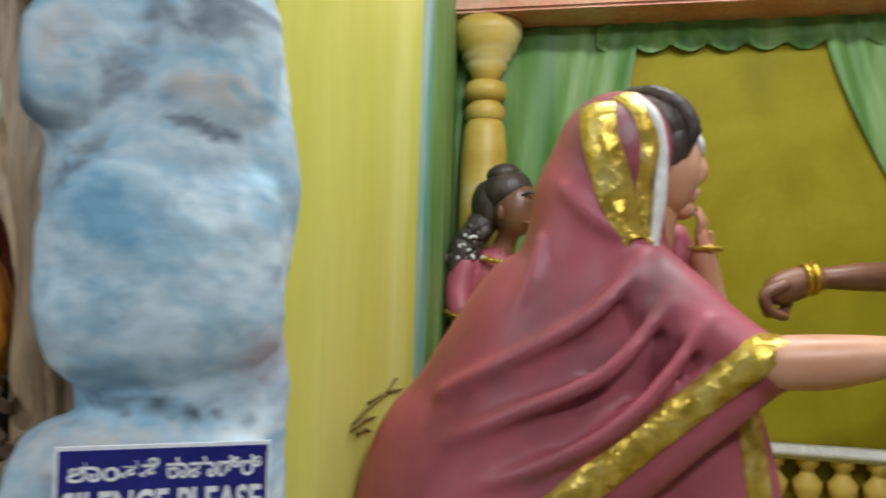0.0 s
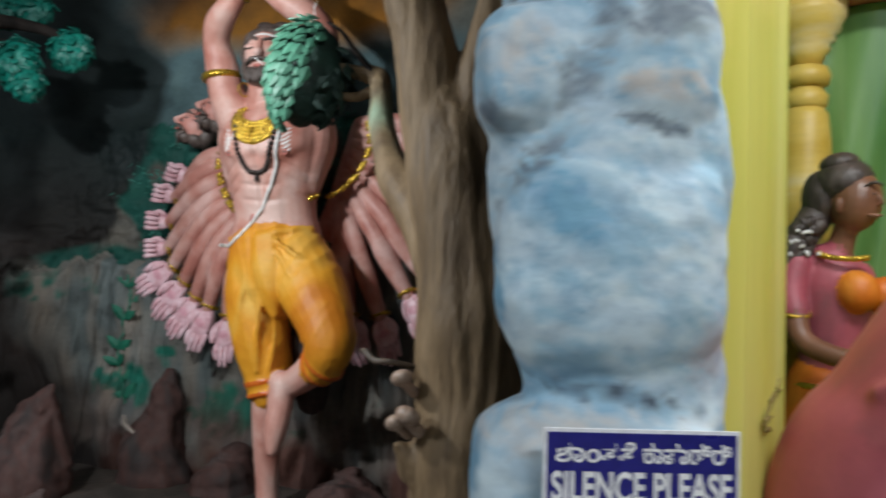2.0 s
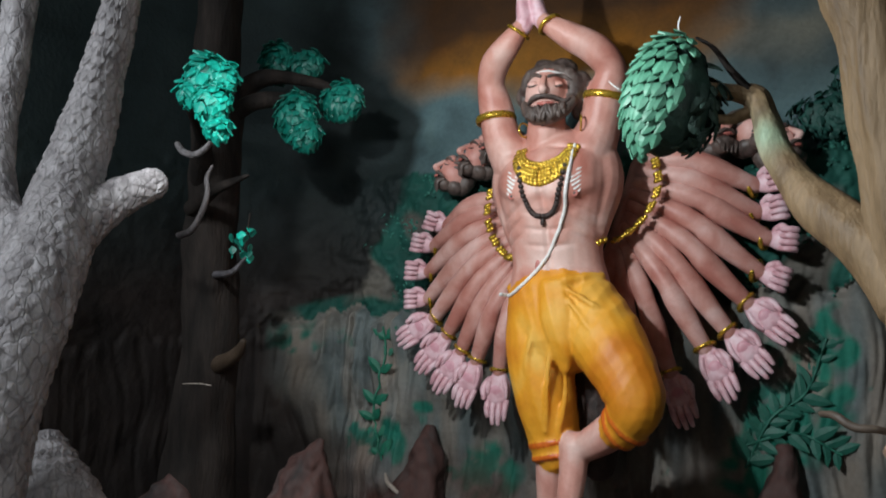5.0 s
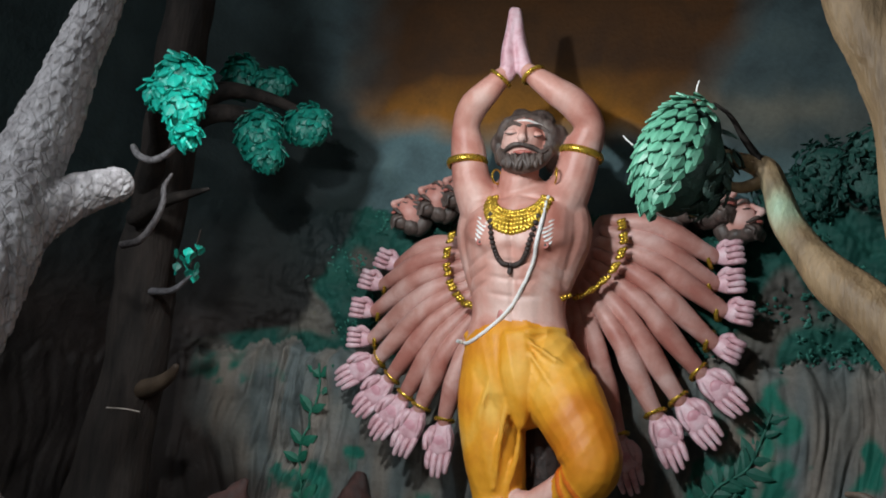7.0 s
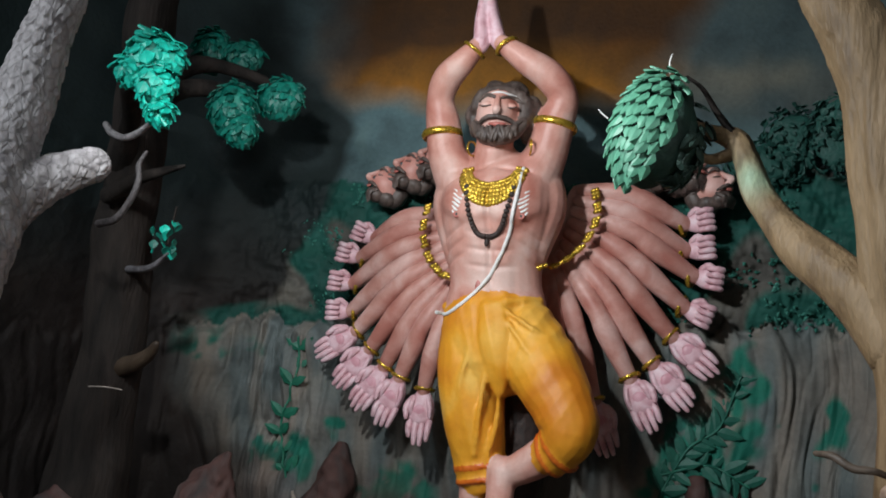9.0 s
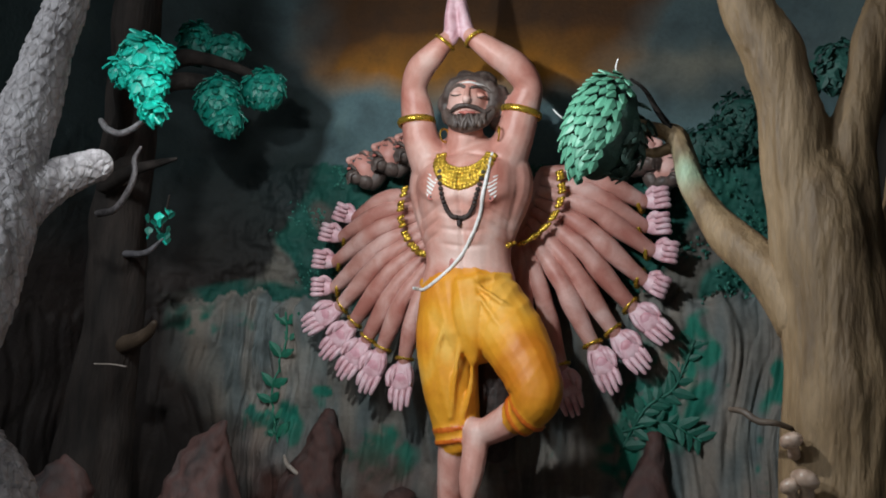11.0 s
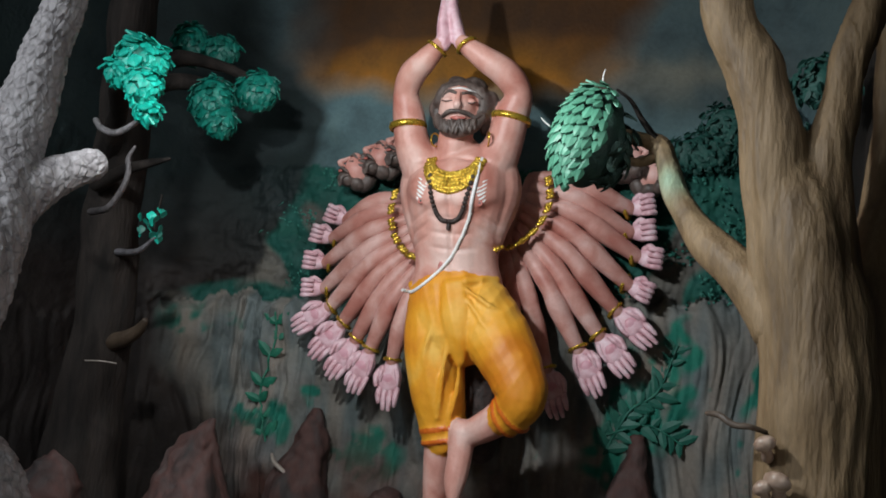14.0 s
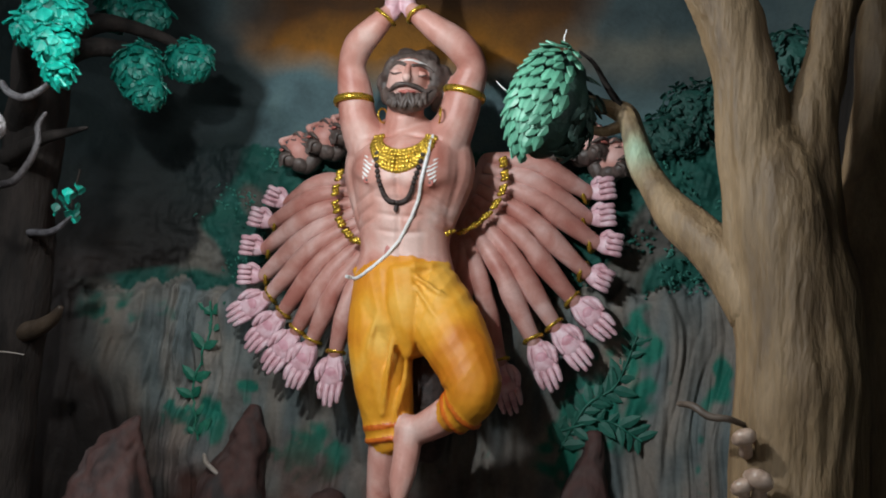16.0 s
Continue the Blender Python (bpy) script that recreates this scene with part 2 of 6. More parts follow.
def ball(bm, at, size, mat=0, rot=(0, 0, 0), seg=14, rings=9):
    m = pose(*at, *rot) @ Matrix.Diagonal((*(size if isinstance(size, (tuple, list)) else (size,) * 3), 1))
    rows = []
    for i in range(1, rings):
        p = math.pi * i / rings
        rows.append([bm.verts.new(m @ Vector((math.sin(p) * math.cos(t), math.sin(p) * math.sin(t), math.cos(p)))) for t in (2 * math.pi * k / seg for k in range(seg))])
    top, foot = bm.verts.new(m @ Vector((0, 0, 1))), bm.verts.new(m @ Vector((0, 0, -1)))
    for k in range(seg):
        q = (k + 1) % seg
        bm.faces.new((top, rows[0][k], rows[0][q])).material_index = mat
        bm.faces.new((foot, rows[-1][q], rows[-1][k])).material_index = mat
        for r0, r1 in zip(rows, rows[1:]):
            bm.faces.new((r0[k], r1[k], r1[q], r0[q])).material_index = mat


def ring(bm, at, axis, radius, thick, mat=0, seg=18, squash=1.0):
    """A torus round the axis."""
    ax = Vector(axis).normalized()
    u = ax.orthogonal().normalized()
    w = ax.cross(u)
    loops = []
    for i in range(seg):
        th = 2 * math.pi * i / seg
        d = u * math.cos(th) + w * math.sin(th)
        c = Vector(at) + d * radius
        loops.append([bm.verts.new(c + (d * math.cos(p) + ax * math.sin(p) * squash) * thick) for p in (2 * math.pi * k / 6 for k in range(6))])
    for i in range(seg):
        a, b = loops[i], loops[(i + 1) % seg]
        for k in range(6):
            bm.faces.new((a[k], b[k], b[(k + 1) % 6], a[(k + 1) % 6])).material_index = mat


def box(bm, lo, hi, mat=0, m=None):
    res = bmesh.ops.create_cube(bm, size=1)
    mid, size = (Vector(lo) + Vector(hi)) / 2, Vector(hi) - Vector(lo)
    bmesh.ops.transform(bm, matrix=(m or Matrix()) @ Matrix.LocRotScale(mid, None, size), verts=res["verts"])
    for fa in {fa for v in res["verts"] for fa in v.link_faces}:
        fa.material_index = mat


def fused(bm, voxel, smooth=3, after=None):
    """The closed shapes of bm melted into one skin; every face keeps the colour of the shape nearest to it."""
    from mathutils.bvhtree import BVHTree
    tree = BVHTree.FromBMesh(bm)
    bm.faces.ensure_lookup_table()
    kinds = [fa.material_index for fa in bm.faces]
    me = bpy.data.meshes.new("rough")
    bm.to_mesh(me)
    bm.free()
    ob = new("rough", me)
    mod = ob.modifiers.new("melt", "REMESH")
    mod.mode, mod.voxel_size, mod.adaptivity = "VOXEL", voxel, 0
    sm = ob.modifiers.new("smooth", "SMOOTH")
    sm.iterations, sm.factor = smooth, 0.5
    done = bpy.data.meshes.new_from_object(ob.evaluated_get(bpy.context.evaluated_depsgraph_get()))
    bpy.data.objects.remove(ob)
    out = bmesh.new()
    out.from_mesh(done)
    for fa in out.faces:
        hit = tree.find_nearest(fa.calc_center_median())
        fa.material_index = kinds[hit[2]]
    return out


def snap(tree, p, lift=0.0):
    place, normal, _, _ = tree.find_nearest(Vector(p))
    return place + normal * lift, normal


def ribbon(bm, tree, pts, width, thick=0.004, mat=0, per=8, lift=0.0):
    """A flat band laid over the skin behind tree."""
    rows = spline(pts, per)
    spots = [snap(tree, q[:3], lift) for q in rows]
    prev = None
    for i, (p, n) in enumerate(spots):
        a, b = spots[max(0, i - 1)][0], spots[min(len(spots) - 1, i + 1)][0]
        t = (b - a).normalized()
        s = n.cross(t).normalized()
        w = width / 2
        e0, e1 = snap(tree, p - s * w, lift)[0], snap(tree, p + s * w, lift)[0]
        loop = [bm.verts.new(v) for v in (e0 - n * thick, e0 + n * thick, p + n * thick * 1.3, e1 + n * thick, e1 - n * thick)]
        if prev:
            for k in range(5):
                bm.faces.new((prev[k], loop[k], loop[(k + 1) % 5], prev[(k + 1) % 5])).material_index = mat
        else:
            bm.faces.new(loop).material_index = mat
        prev = loop
    bm.faces.new(prev).material_index = mat


def colour(ob, fn):
    """A paint colour at every vertex."""
    at = ob.data.color_attributes.new("paint", "FLOAT_COLOR", "POINT")
    for v, d in zip(ob.data.vertices, at.data):
        d.color = (*fn(v.co), 1)


def ns(x, y, z, s=1.0):
    return noise.noise(Vector((x * s, y * s, z * s)))


def mixc(a, b, t):
    t = min(1.0, max(0.0, t))
    return tuple(p + (q - p) * t for p, q in zip(a, b))


def leaf_mesh(name, length, width, mat, droop=0.25):
    """A pointed, creased, thick leaf from the origin along +y."""
    me = bpy.data.meshes.new(name)
    rows = ((0.0, 0.25), (0.3, 1.0), (0.65, 0.8), (1.0, 0.06))
    vs, fs = [], []
    for lift in (0.0, -0.06 * width - 0.0012):
        for t, w in rows:
            y, z = t * length, -droop * length * t * t + lift
            vs += [(-w * width / 2, y, z - 0.08 * width * w), (0, y, z + 0.05 * width), (w * width / 2, y, z - 0.08 * width * w)]
    for i in range(3):
        for j in range(2):
            a = i * 3 + j
            fs.append((a, a + 1, a + 4, a + 3))
            fs.append((12 + a + 3, 12 + a + 4, 12 + a + 1, 12 + a))
        fs += [(i * 3 + 3, 12 + i * 3 + 3, 12 + i * 3, i * 3), (i * 3 + 2, 12 + i * 3 + 2, 12 + i * 3 + 5, i * 3 + 5)]
    me.from_pydata(vs, [], fs)
    me.materials.append(mat)
    return me


# ---- structure ----


def slab(name, lo, hi, mat, label):
    bm = bmesh.new()
    box(bm, lo, hi)
    return tagged(finish(name, bm, mat, smooth=False), label, name.split("_")[0], kind="structure")


slab("floor", (-6.2, -3.2, -0.2), (3.4, 4.2, 0.0), HALLFLOOR, "worn grey stone floor of the visitors' hall")
slab("ceiling", (-6.2, -3.2, 3.7), (3.4, 4.2, 3.9), HALLWALL, "plain grey plastered ceiling over hall and niches")
slab("wall_south", (-6.2, -3.4, 0.0), (3.4, -3.2, 3.7), HALLWALL, "plain plastered wall behind the visitors")
slab("wall_west", (-6.4, -3.4, 0.0), (-6.2, 4.4, 3.7), HALLWALL, "plain plastered end wall of the hall")
slab("wall_east", (3.4, -3.4, 0.0), (3.6, 4.4, 3.7), HALLWALL, "plain plastered end wall of the hall")
slab("wall_rear", (-6.2, 4.2, 0.0), (3.4, 4.4, 3.7), HALLWALL, "plain rear wall behind the painted niches")
slab("ground_forest", (-4.6, 1.15, 0.0), (-0.25, 3.75, 0.36), SOIL, "dark soil platform of the forest niche")
slab("ground_palace", (-0.2, 1.0, 0.0), (3.0, 3.6, 0.62), MUSTARD, "mustard-painted platform of the palace niche")
slab("wall_front_west", (-6.2, 0.9, 0.0), (-4.25, 1.1, 3.7), HALLWALL, "plain plastered wall beside the forest niche")


# x left of which the wall colour goes near black, shade included
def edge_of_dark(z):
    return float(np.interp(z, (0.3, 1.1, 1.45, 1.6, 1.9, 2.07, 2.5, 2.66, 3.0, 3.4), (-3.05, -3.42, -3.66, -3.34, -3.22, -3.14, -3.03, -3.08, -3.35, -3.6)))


def cliff_top(x):
    return 1.50 + 0.07 * ns(x, 0, 3.1, 5) + 0.06 * ns(x, 0, 8.2, 17) - 0.10 * max(0, -2.9 - x) + 0.13 * max(0, min(1, (x + 2.2)))


def bush_top(x):
    return 2.22 + 0.07 * ns(x, 4.4, 0, 4) + 0.03 * ns(x, 1.4, 0, 16) + 0.25 * max(0.0, 1 - abs(x + 0.85) / 0.25)


def relief(x, z):
    zt, zb = cliff_top(x), bush_top(x)
    d = 0.0
    if z < zt:
        k = min(1, (zt - z) / 0.05)
        sway = 0.06 * ns(x, 0, z, 2.5)
        ridge = abs(ns((x + sway) * 9, 2.2, z * 1.3)) + 0.7 * abs(ns((x + sway) * 27, 5.2, z * 3)) + 0.35 * ns(x * 8, 3.3, z * 9)
        crack = math.exp(-(ns((x + sway) * 7, 6.6, z * 0.9) / 0.07) ** 2) + 0.6 * math.exp(-(ns((x + sway) * 15, 1.6, z * 1.8) / 0.06) ** 2)
        soft = 1 - 0.65 * min(1, max(0, (x + 1.75) / 0.25)) - 0.5 * math.exp(-((x + 2.75) / 0.22) ** 2)
        d = k * (0.07 + soft * (0.075 * ridge - 0.035 * crack) + 0.05 * (zt - z) + 0.05 * ns(x, 1, z, 3.2))
    elif z < zb:
        d = 0.035 * min(1, (zb - z) / 0.04) + 0.045 * ns(x, 3, z, 8) + 0.022 * ns(x, 9, z * 1.6, 20) + 0.012 * ns(x, 9, z, 44)
    return d * min(1.0, max(0.18, 1 - (edge_of_dark(z) - x) * 1.6))


def wall_y(x, z):
    return 3.60 - relief(x, z)


SKY_TOP, SKY_ORANGE, SKY_BLUE, SKY_GREY, SKY_SLATE = (0.050, 0.020, 0.005), (0.26, 0.105, 0.010), (0.075, 0.125, 0.135), (0.13, 0.125, 0.10), (0.045, 0.068, 0.072)


GREENS = tuple((q[0], q[2], a, c) for q, a, c in (((-2.620, 3.500, 0.716), 0.10, 0.16), ((-2.463, 3.500, 0.707), 0.07, 0.10), ((-2.906, 3.500, 1.009), 0.06, 0.06), ((-3.120, 3.500, 0.806), 0.07, 0.14), ((-1.178, 3.500, 1.075), 0.20, 0.16), ((-1.077, 3.500, 1.350), 0.08, 0.18), ((-1.373, 3.500, 0.841), 0.10, 0.20), ((-0.748, 3.500, 1.198), 0.08, 0.10)))


def wall_paint(co):
    x, z = co.x, co.z
    w = 0.10 * ns(x, 0.3, z, 2.6) + 0.05 * ns(x, 7.3, z, 7)
    brown = mixc(SKY_ORANGE, SKY_TOP, (z + 0.8 * w - 2.74 + 0.12 * abs(x + 2.2)) / 0.30)
    low = 2.60 - 0.07 * math.exp(-((x + 2.2) / 0.45) ** 2) + 0.10 * max(0.0, x + 1.75)
    sky = mixc(SKY_BLUE, brown, (z + w - low) / 0.16)
    sky = mixc(sky, SKY_SLATE, (-3.00 - x + 1.6 * w) / 0.42)
    right = mixc(SKY_SLATE, SKY_GREY, 0.85 * math.exp(-(((x + 1.15) / 0.42) ** 2 + ((z - 2.74 + 1.5 * w) / 0.13) ** 2)))
    right = mixc(right, SKY_BLUE, (2.62 - z + w) / 0.15)
    sky = mixc(sky, right, (x + 1.62 - 0.35 * max(0.0, z - 2.75) + 1.6 * w) / 0.28)
    if z < cliff_top(x):
        patch = ns(x, 5.5, z, 3.3) + 0.4 * ns(x, 2.5, z, 11)
        col = mixc((0.11, 0.13, 0.13), (0.20, 0.175, 0.15), 0.5 + 1.2 * ns(x * 4, 0, z, 2) + 0.5 * ns(x * 17, 4, z * 3))
        col = mixc(col, (0.018, 0.125, 0.095), (patch + 0.35 * ns(x, 3.5, z, 26) - 0.42 + 0.14 * max(0, 1.15 - z)) * 6 * min(1, max(0.15, (1.45 - z) * 5)))
        for gx, gz, rx, rz in GREENS:
            col = mixc(col, (0.014, 0.14, 0.10), 3.5 * (math.exp(-((x - gx + w) / rx) ** 2 - ((z - gz + w) / rz) ** 2) * (0.8 + 0.9 * ns(x, 6.1, z, 16)) - 0.28))
        col = mixc(col, (0.09, 0.042, 0.034), (0.85 - z) * 3 * (0.6 + patch))
    elif z < bush_top(x):
        col = mixc((0.014, 0.080, 0.064), (0.09, 0.085, 0.075), (ns(x, 8.8, z, 4) - 0.12) * 6)
    else:
        col = sky
    # dark foliage paint, with the shade of the left side in the same colour
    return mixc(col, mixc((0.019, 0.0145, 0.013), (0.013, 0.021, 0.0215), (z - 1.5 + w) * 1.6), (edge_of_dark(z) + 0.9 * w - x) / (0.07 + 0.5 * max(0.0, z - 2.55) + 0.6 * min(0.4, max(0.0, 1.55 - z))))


def forest_wall():
    path = spline([(-4.35, 1.05), (-4.25, 2.0), (-4.05, 2.9), (-3.55, 3.5), (-3.0, 3.60), (-2.0, 3.60), (-1.2, 3.60), (-0.7, 3.60), (-0.42, 3.35)], 72)
    nz = 230
    vs, fs, k = [], [], nz + 1
    tan = np.gradient(path, axis=0)
    for (x, y), (tx, ty) in zip(path, tan):
        l = math.hypot(tx, ty)
        nx, ny = ty / l, -tx / l
        for j in range(k):
            z = 0.30 + 3.38 * j / nz
            d = relief(x if y > 3.3 else x - (3.3 - y), z)
            vs.append((x + nx * d, y + ny * d, z))
    n = len(vs)
    for (x, y), (tx, ty) in zip(path, tan):
        l = math.hypot(tx, ty)
        vs += [(x - ty / l * 0.12, y + tx / l * 0.12, 0.30), (x - ty / l * 0.12, y + tx / l * 0.12, 3.68)]
    for i in range(len(path) - 1):
        fs += [(i * k + j, (i + 1) * k + j, (i + 1) * k + j + 1, i * k + j + 1) for j in range(nz)]
        a, b = n + 2 * i, n + 2 * i + 2
        fs += [(a + 1, b + 1, b, a), (a, b, (i + 1) * k, i * k), (i * k + nz, (i + 1) * k + nz, b + 1, a + 1)]
    me = bpy.data.meshes.new("wall_forest")
    me.from_pydata(vs, [], fs)
    me.materials.append(WALLPAINT)
    me.polygons.foreach_set("use_smooth", [True] * len(me.polygons))
    ob = tagged(new("wall_forest", me), "painted cement relief wall with dusk sky, forest and cliff", "wall", kind="structure")
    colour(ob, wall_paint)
    return ob


forest_wall()


def prism(name, foot, z0, z1, mats, picks, label):
    bm = bmesh.new()
    lo = [bm.verts.new((x, y, z0)) for x, y in foot]
    hi = [bm.verts.new((x, y, z1)) for x, y in foot]
    n = len(foot)
    for i in range(n):
        bm.faces.new((lo[i], lo[(i + 1) % n], hi[(i + 1) % n], hi[i])).material_index = picks[i]
    bm.faces.new(hi), bm.faces.new(lo[::-1])
    return tagged(finish(name, bm, mats, smooth=False), label, "wall", kind="structure")


prism("wall_divider", [(-0.50, 1.32), (-0.292, 1.27), (-0.250, 1.36), (-0.222, 1.405), (-0.16, 1.62), (-0.083, 2.0), (-0.10, 2.03), (-0.065, 2.45), (-0.02, 2.75), (0.02, 3.42), (-0.38, 3.62), (-0.46, 2.4)], 0.0, 3.7,
      [DARKBARK, YELLOW, CURTAINEDGE, CURTAIN], [1, 1, 1, 1, 1, 1, 2, 3, 3, 0, 0, 0], "dividing wall with a glossy yellow painted reveal and green edge")
prism("wall_palace", [(0.0, 3.42), (3.3, 2.70), (3.3, 2.9), (0.0, 3.62)], 0.0, 3.7, [MUSTARD], [0, 0, 0, 0], "mustard yellow painted back wall of the palace niche")

# ---- palace niche fittings ----
PALACE = Matrix.Translation((0.0, 3.42, 0)) @ Matrix.Rotation(math.atan2(-0.72, 3.3), 4, "Z")


def drape(name, x0, x1, z0, z1, folds, mat, label, slant=0.0, scallop=0.0, gather=0.0):
    """A pleated hanging cloth in front of the palace wall; slant pulls its foot sideways."""
    bm = bmesh.new()
    nu, nv = 8 * folds, 18
    grid = []
    for side in (0.0, 0.012):
        g = []
        for j in range(nv + 1):
            v = j / nv
            row = []
            for i in range(nu + 1):
                u = i / nu
                x = x0 + (x1 - x0) * u * (1 - gather * (1 - v)) + slant * (1 - v) ** 1.4
                z = z0 + (z1 - z0) * v
                if scallop and j == 0:
                    z -= scallop * abs(math.sin(u * math.pi * folds))
                y = -0.03 - 0.009 * math.sin(u * folds * 2 * math.pi + 1.2 * math.sin(3 * v) + 3 * ns(u * 3, v, 4.4)) - 0.018 * ns(u * 7, v * 2, 1.7)
                row.append(bm.verts.new(PALACE @ Vector((x, y + side, z))))
            g.append(row)
        grid.append(g)
    for s, g in enumerate(grid):
        for j in range(nv):
            for i in range(nu):
                bm.faces.new((g[j][i], g[j][i + 1], g[j + 1][i + 1], g[j + 1][i]))
    return tagged(finish(name, bm, mat), label, "curtain")


drape("curtain", 0.02, 0.80, 0.62, 2.55, 5, CURTAIN, "moulded green curtain hanging beside the yellow column", gather=0.40)
drape("valance", 0.62, 3.0, 2.46, 2.56, 16, CURTAIN, "green scalloped valance under the salmon beam", scallop=0.03)
drape("curtain", 1.50, 2.6, 1.4, 2.54, 9, CURTAIN, "moulded green curtain swept aside from the mustard wall", slant=0.55)
bm = bmesh.new()
box(bm, (-0.02, -0.26, 2.555), (3.2, -0.005, 2.70), m=PALACE)
box(bm, (-0.02, -0.30, 2.72), (3.2, -0.005, 3.2), m=PALACE)
box(bm, (-0.02, -0.28, 2.698), (3.2, -0.005, 2.722), m=PALACE)
bmesh.ops.bevel(bm, geom=bm.edges[:], offset=0.012, segments=2, affect="EDGES")
tagged(finish("beam", bm, SALMON, smooth=False), "salmon pink painted cornice beam over the palace wall", "beam", kind="structure")


def column():
    root = thing("column", "yellow painted half column with ringed capital", "column", at=PALACE @ Vector((0.165, -0.10, 0.62)))
    # profile of radii over height
    def lathe(name, prof, mat=COLUMN):
        b = bmesh.new()
        rings = []
        for z, r in prof:
            rings.append([b.verts.new((0.9 * r * math.cos(t), 0.9 * r * math.sin(t), z * 0.967)) for t in (2 * math.pi * k / 28 for k in range(28))])
        for p, q in zip(rings, rings[1:]):
            for k in range(28):
                b.faces.new((p[k], p[(k + 1) % 28], q[(k + 1) % 28], q[k]))
        b.faces.new(rings[0][::-1]), b.faces.new(rings[-1])
        return part(name, b, mat, root)
    lathe("shaft", [(0, 0.13), (0.05, 0.13), (0.06, 0.118), (0.9, 0.115), (1.42, 0.108), (1.54, 0.095), (1.57, 0.078)])
    lathe("collar", [(1.565, 0.075), (1.58, 0.09), (1.62, 0.095), (1.65, 0.07), (1.66, 0.065)])
    lathe("neck_ring", [(1.655, 0.066), (1.665, 0.095), (1.70, 0.105), (1.735, 0.09), (1.745, 0.066)])
    lathe("capital", [(1.74, 0.065), (1.78, 0.075), (1.81, 0.10), (1.83, 0.095), (1.845, 0.12), (1.865, 0.115), (1.88, 0.14), (1.91, 0.145), (1.94, 0.165), (2.0, 0.165)])


column()


def balustrade():
    root = thing("balustrade", "painted balustrade along the foot of the mustard wall", "balustrade", at=PALACE @ Vector((1.0, -0.06, 0.62)))
    root.rotation_euler.z = math.atan2(-0.72, 3.3)
    b = bmesh.new()
    box(b, (0, -0.05, 0.20), (1.9, 0.055, 0.245))
    bmesh.ops.bevel(b, geom=b.edges[:], offset=0.01, segments=2, affect="EDGES")
    part("handrail", b, WHITE, root)
    prof = [(0, 0.04), (0.02, 0.04), (0.03, 0.025), (0.07, 0.05), (0.11, 0.055), (0.14, 0.03), (0.16, 0.025), (0.175, 0.042), (0.20, 0.042)]
    b = bmesh.new()
    rings = [[b.verts.new((r * math.cos(t), r * math.sin(t), z)) for t in (2 * math.pi * k / 14 for k in range(14))] for z, r in prof]
    for p, q in zip(rings, rings[1:]):
        for k in range(14):
            b.faces.new((p[k], p[(k + 1) % 14], q[(k + 1) % 14], q[k]))
    first = part("baluster", b, COLUMN, root)
    first.location = (0.08, 0, 0)
    for i in range(1, 15):
        ob = new("baluster", first.data)
        ob.parent, ob.location = root, (0.08 + 0.125 * i, 0, 0)


balustrade()

# ---- rock pillar with its sign ----


BOULDERS = (
    ((-0.47, 1.27, 0.22), (0.23, 0.17, 0.29)),
    ((-0.47, 1.27, 0.74), (0.225, 0.17, 0.29)),
    ((-0.465, 1.265, 1.10), (0.220, 0.165, 0.165)),
    ((-0.450, 1.27, 1.475), (0.194, 0.155, 0.205)),
    ((-0.575, 1.255, 1.785), (0.105, 0.135, 0.125)),
    ((-0.395, 1.27, 1.80), (0.115, 0.13, 0.155)),
    ((-0.475, 1.27, 2.07), (0.185, 0.15, 0.19)),
    ((-0.475, 1.27, 2.47), (0.20, 0.15, 0.26)),
    ((-0.475, 1.27, 2.97), (0.20, 0.15, 0.31)),
    ((-0.475, 1.27, 3.45), (0.20, 0.15, 0.28)),
)


STONE_PALE, STONE_BLUE, STONE_DEEP, STONE_GREY, STONE_SHADE, STONE_WARM, STONE_LILAC = (0.53, 0.65, 0.73), (0.30, 0.48, 0.61), (0.18, 0.38, 0.54), (0.17, 0.215, 0.26), (0.085, 0.115, 0.155), (0.56, 0.54, 0.53), (0.42, 0.44, 0.52)
# brushed patches: x, z, half width, half height, slope, colour, strength
STROKES = (
    (-0.47, 1.96, 0.21, 0.080, 0.0, STONE_GREY, 1.8), (-0.36, 1.855, 0.08, 0.06, 0.2, STONE_GREY, 0.8), (-0.445, 1.86, 0.032, 0.055, 0.0, STONE_GREY, 0.9), (-0.475, 1.765, 0.045, 0.055, 0.6, STONE_GREY, 0.8),
    (-0.35, 1.745, 0.08, 0.03, 0.0, STONE_WARM, 1.1), (-0.60, 1.80, 0.09, 0.07, 0.0, STONE_WARM, 0.6), (-0.63, 1.72, 0.035, 0.04, 0.0, STONE_GREY, 1.0),
    (-0.55, 1.63, 0.08, 0.05, 0.5, STONE_GREY, 1.2), (-0.49, 1.555, 0.10, 0.065, -0.4, STONE_DEEP, 1.3), (-0.38, 1.685, 0.06, 0.014, -0.1, STONE_GREY, 0.9),
    # the dark stroke at z 1.275 paints shade under the middle boulder
    (-0.63, 1.40, 0.035, 0.10, 0.0, STONE_DEEP, 0.9), (-0.28, 1.35, 0.05, 0.06, 0.3, STONE_LILAC, 0.9), (-0.48, 1.275, 0.17, 0.020, -0.14, STONE_SHADE, 1.4),
    (-0.66, 1.15, 0.035, 0.07, 0.0, STONE_DEEP, 0.8), (-0.50, 1.22, 0.20, 0.035, 0.0, STONE_WARM, 0.8),
)


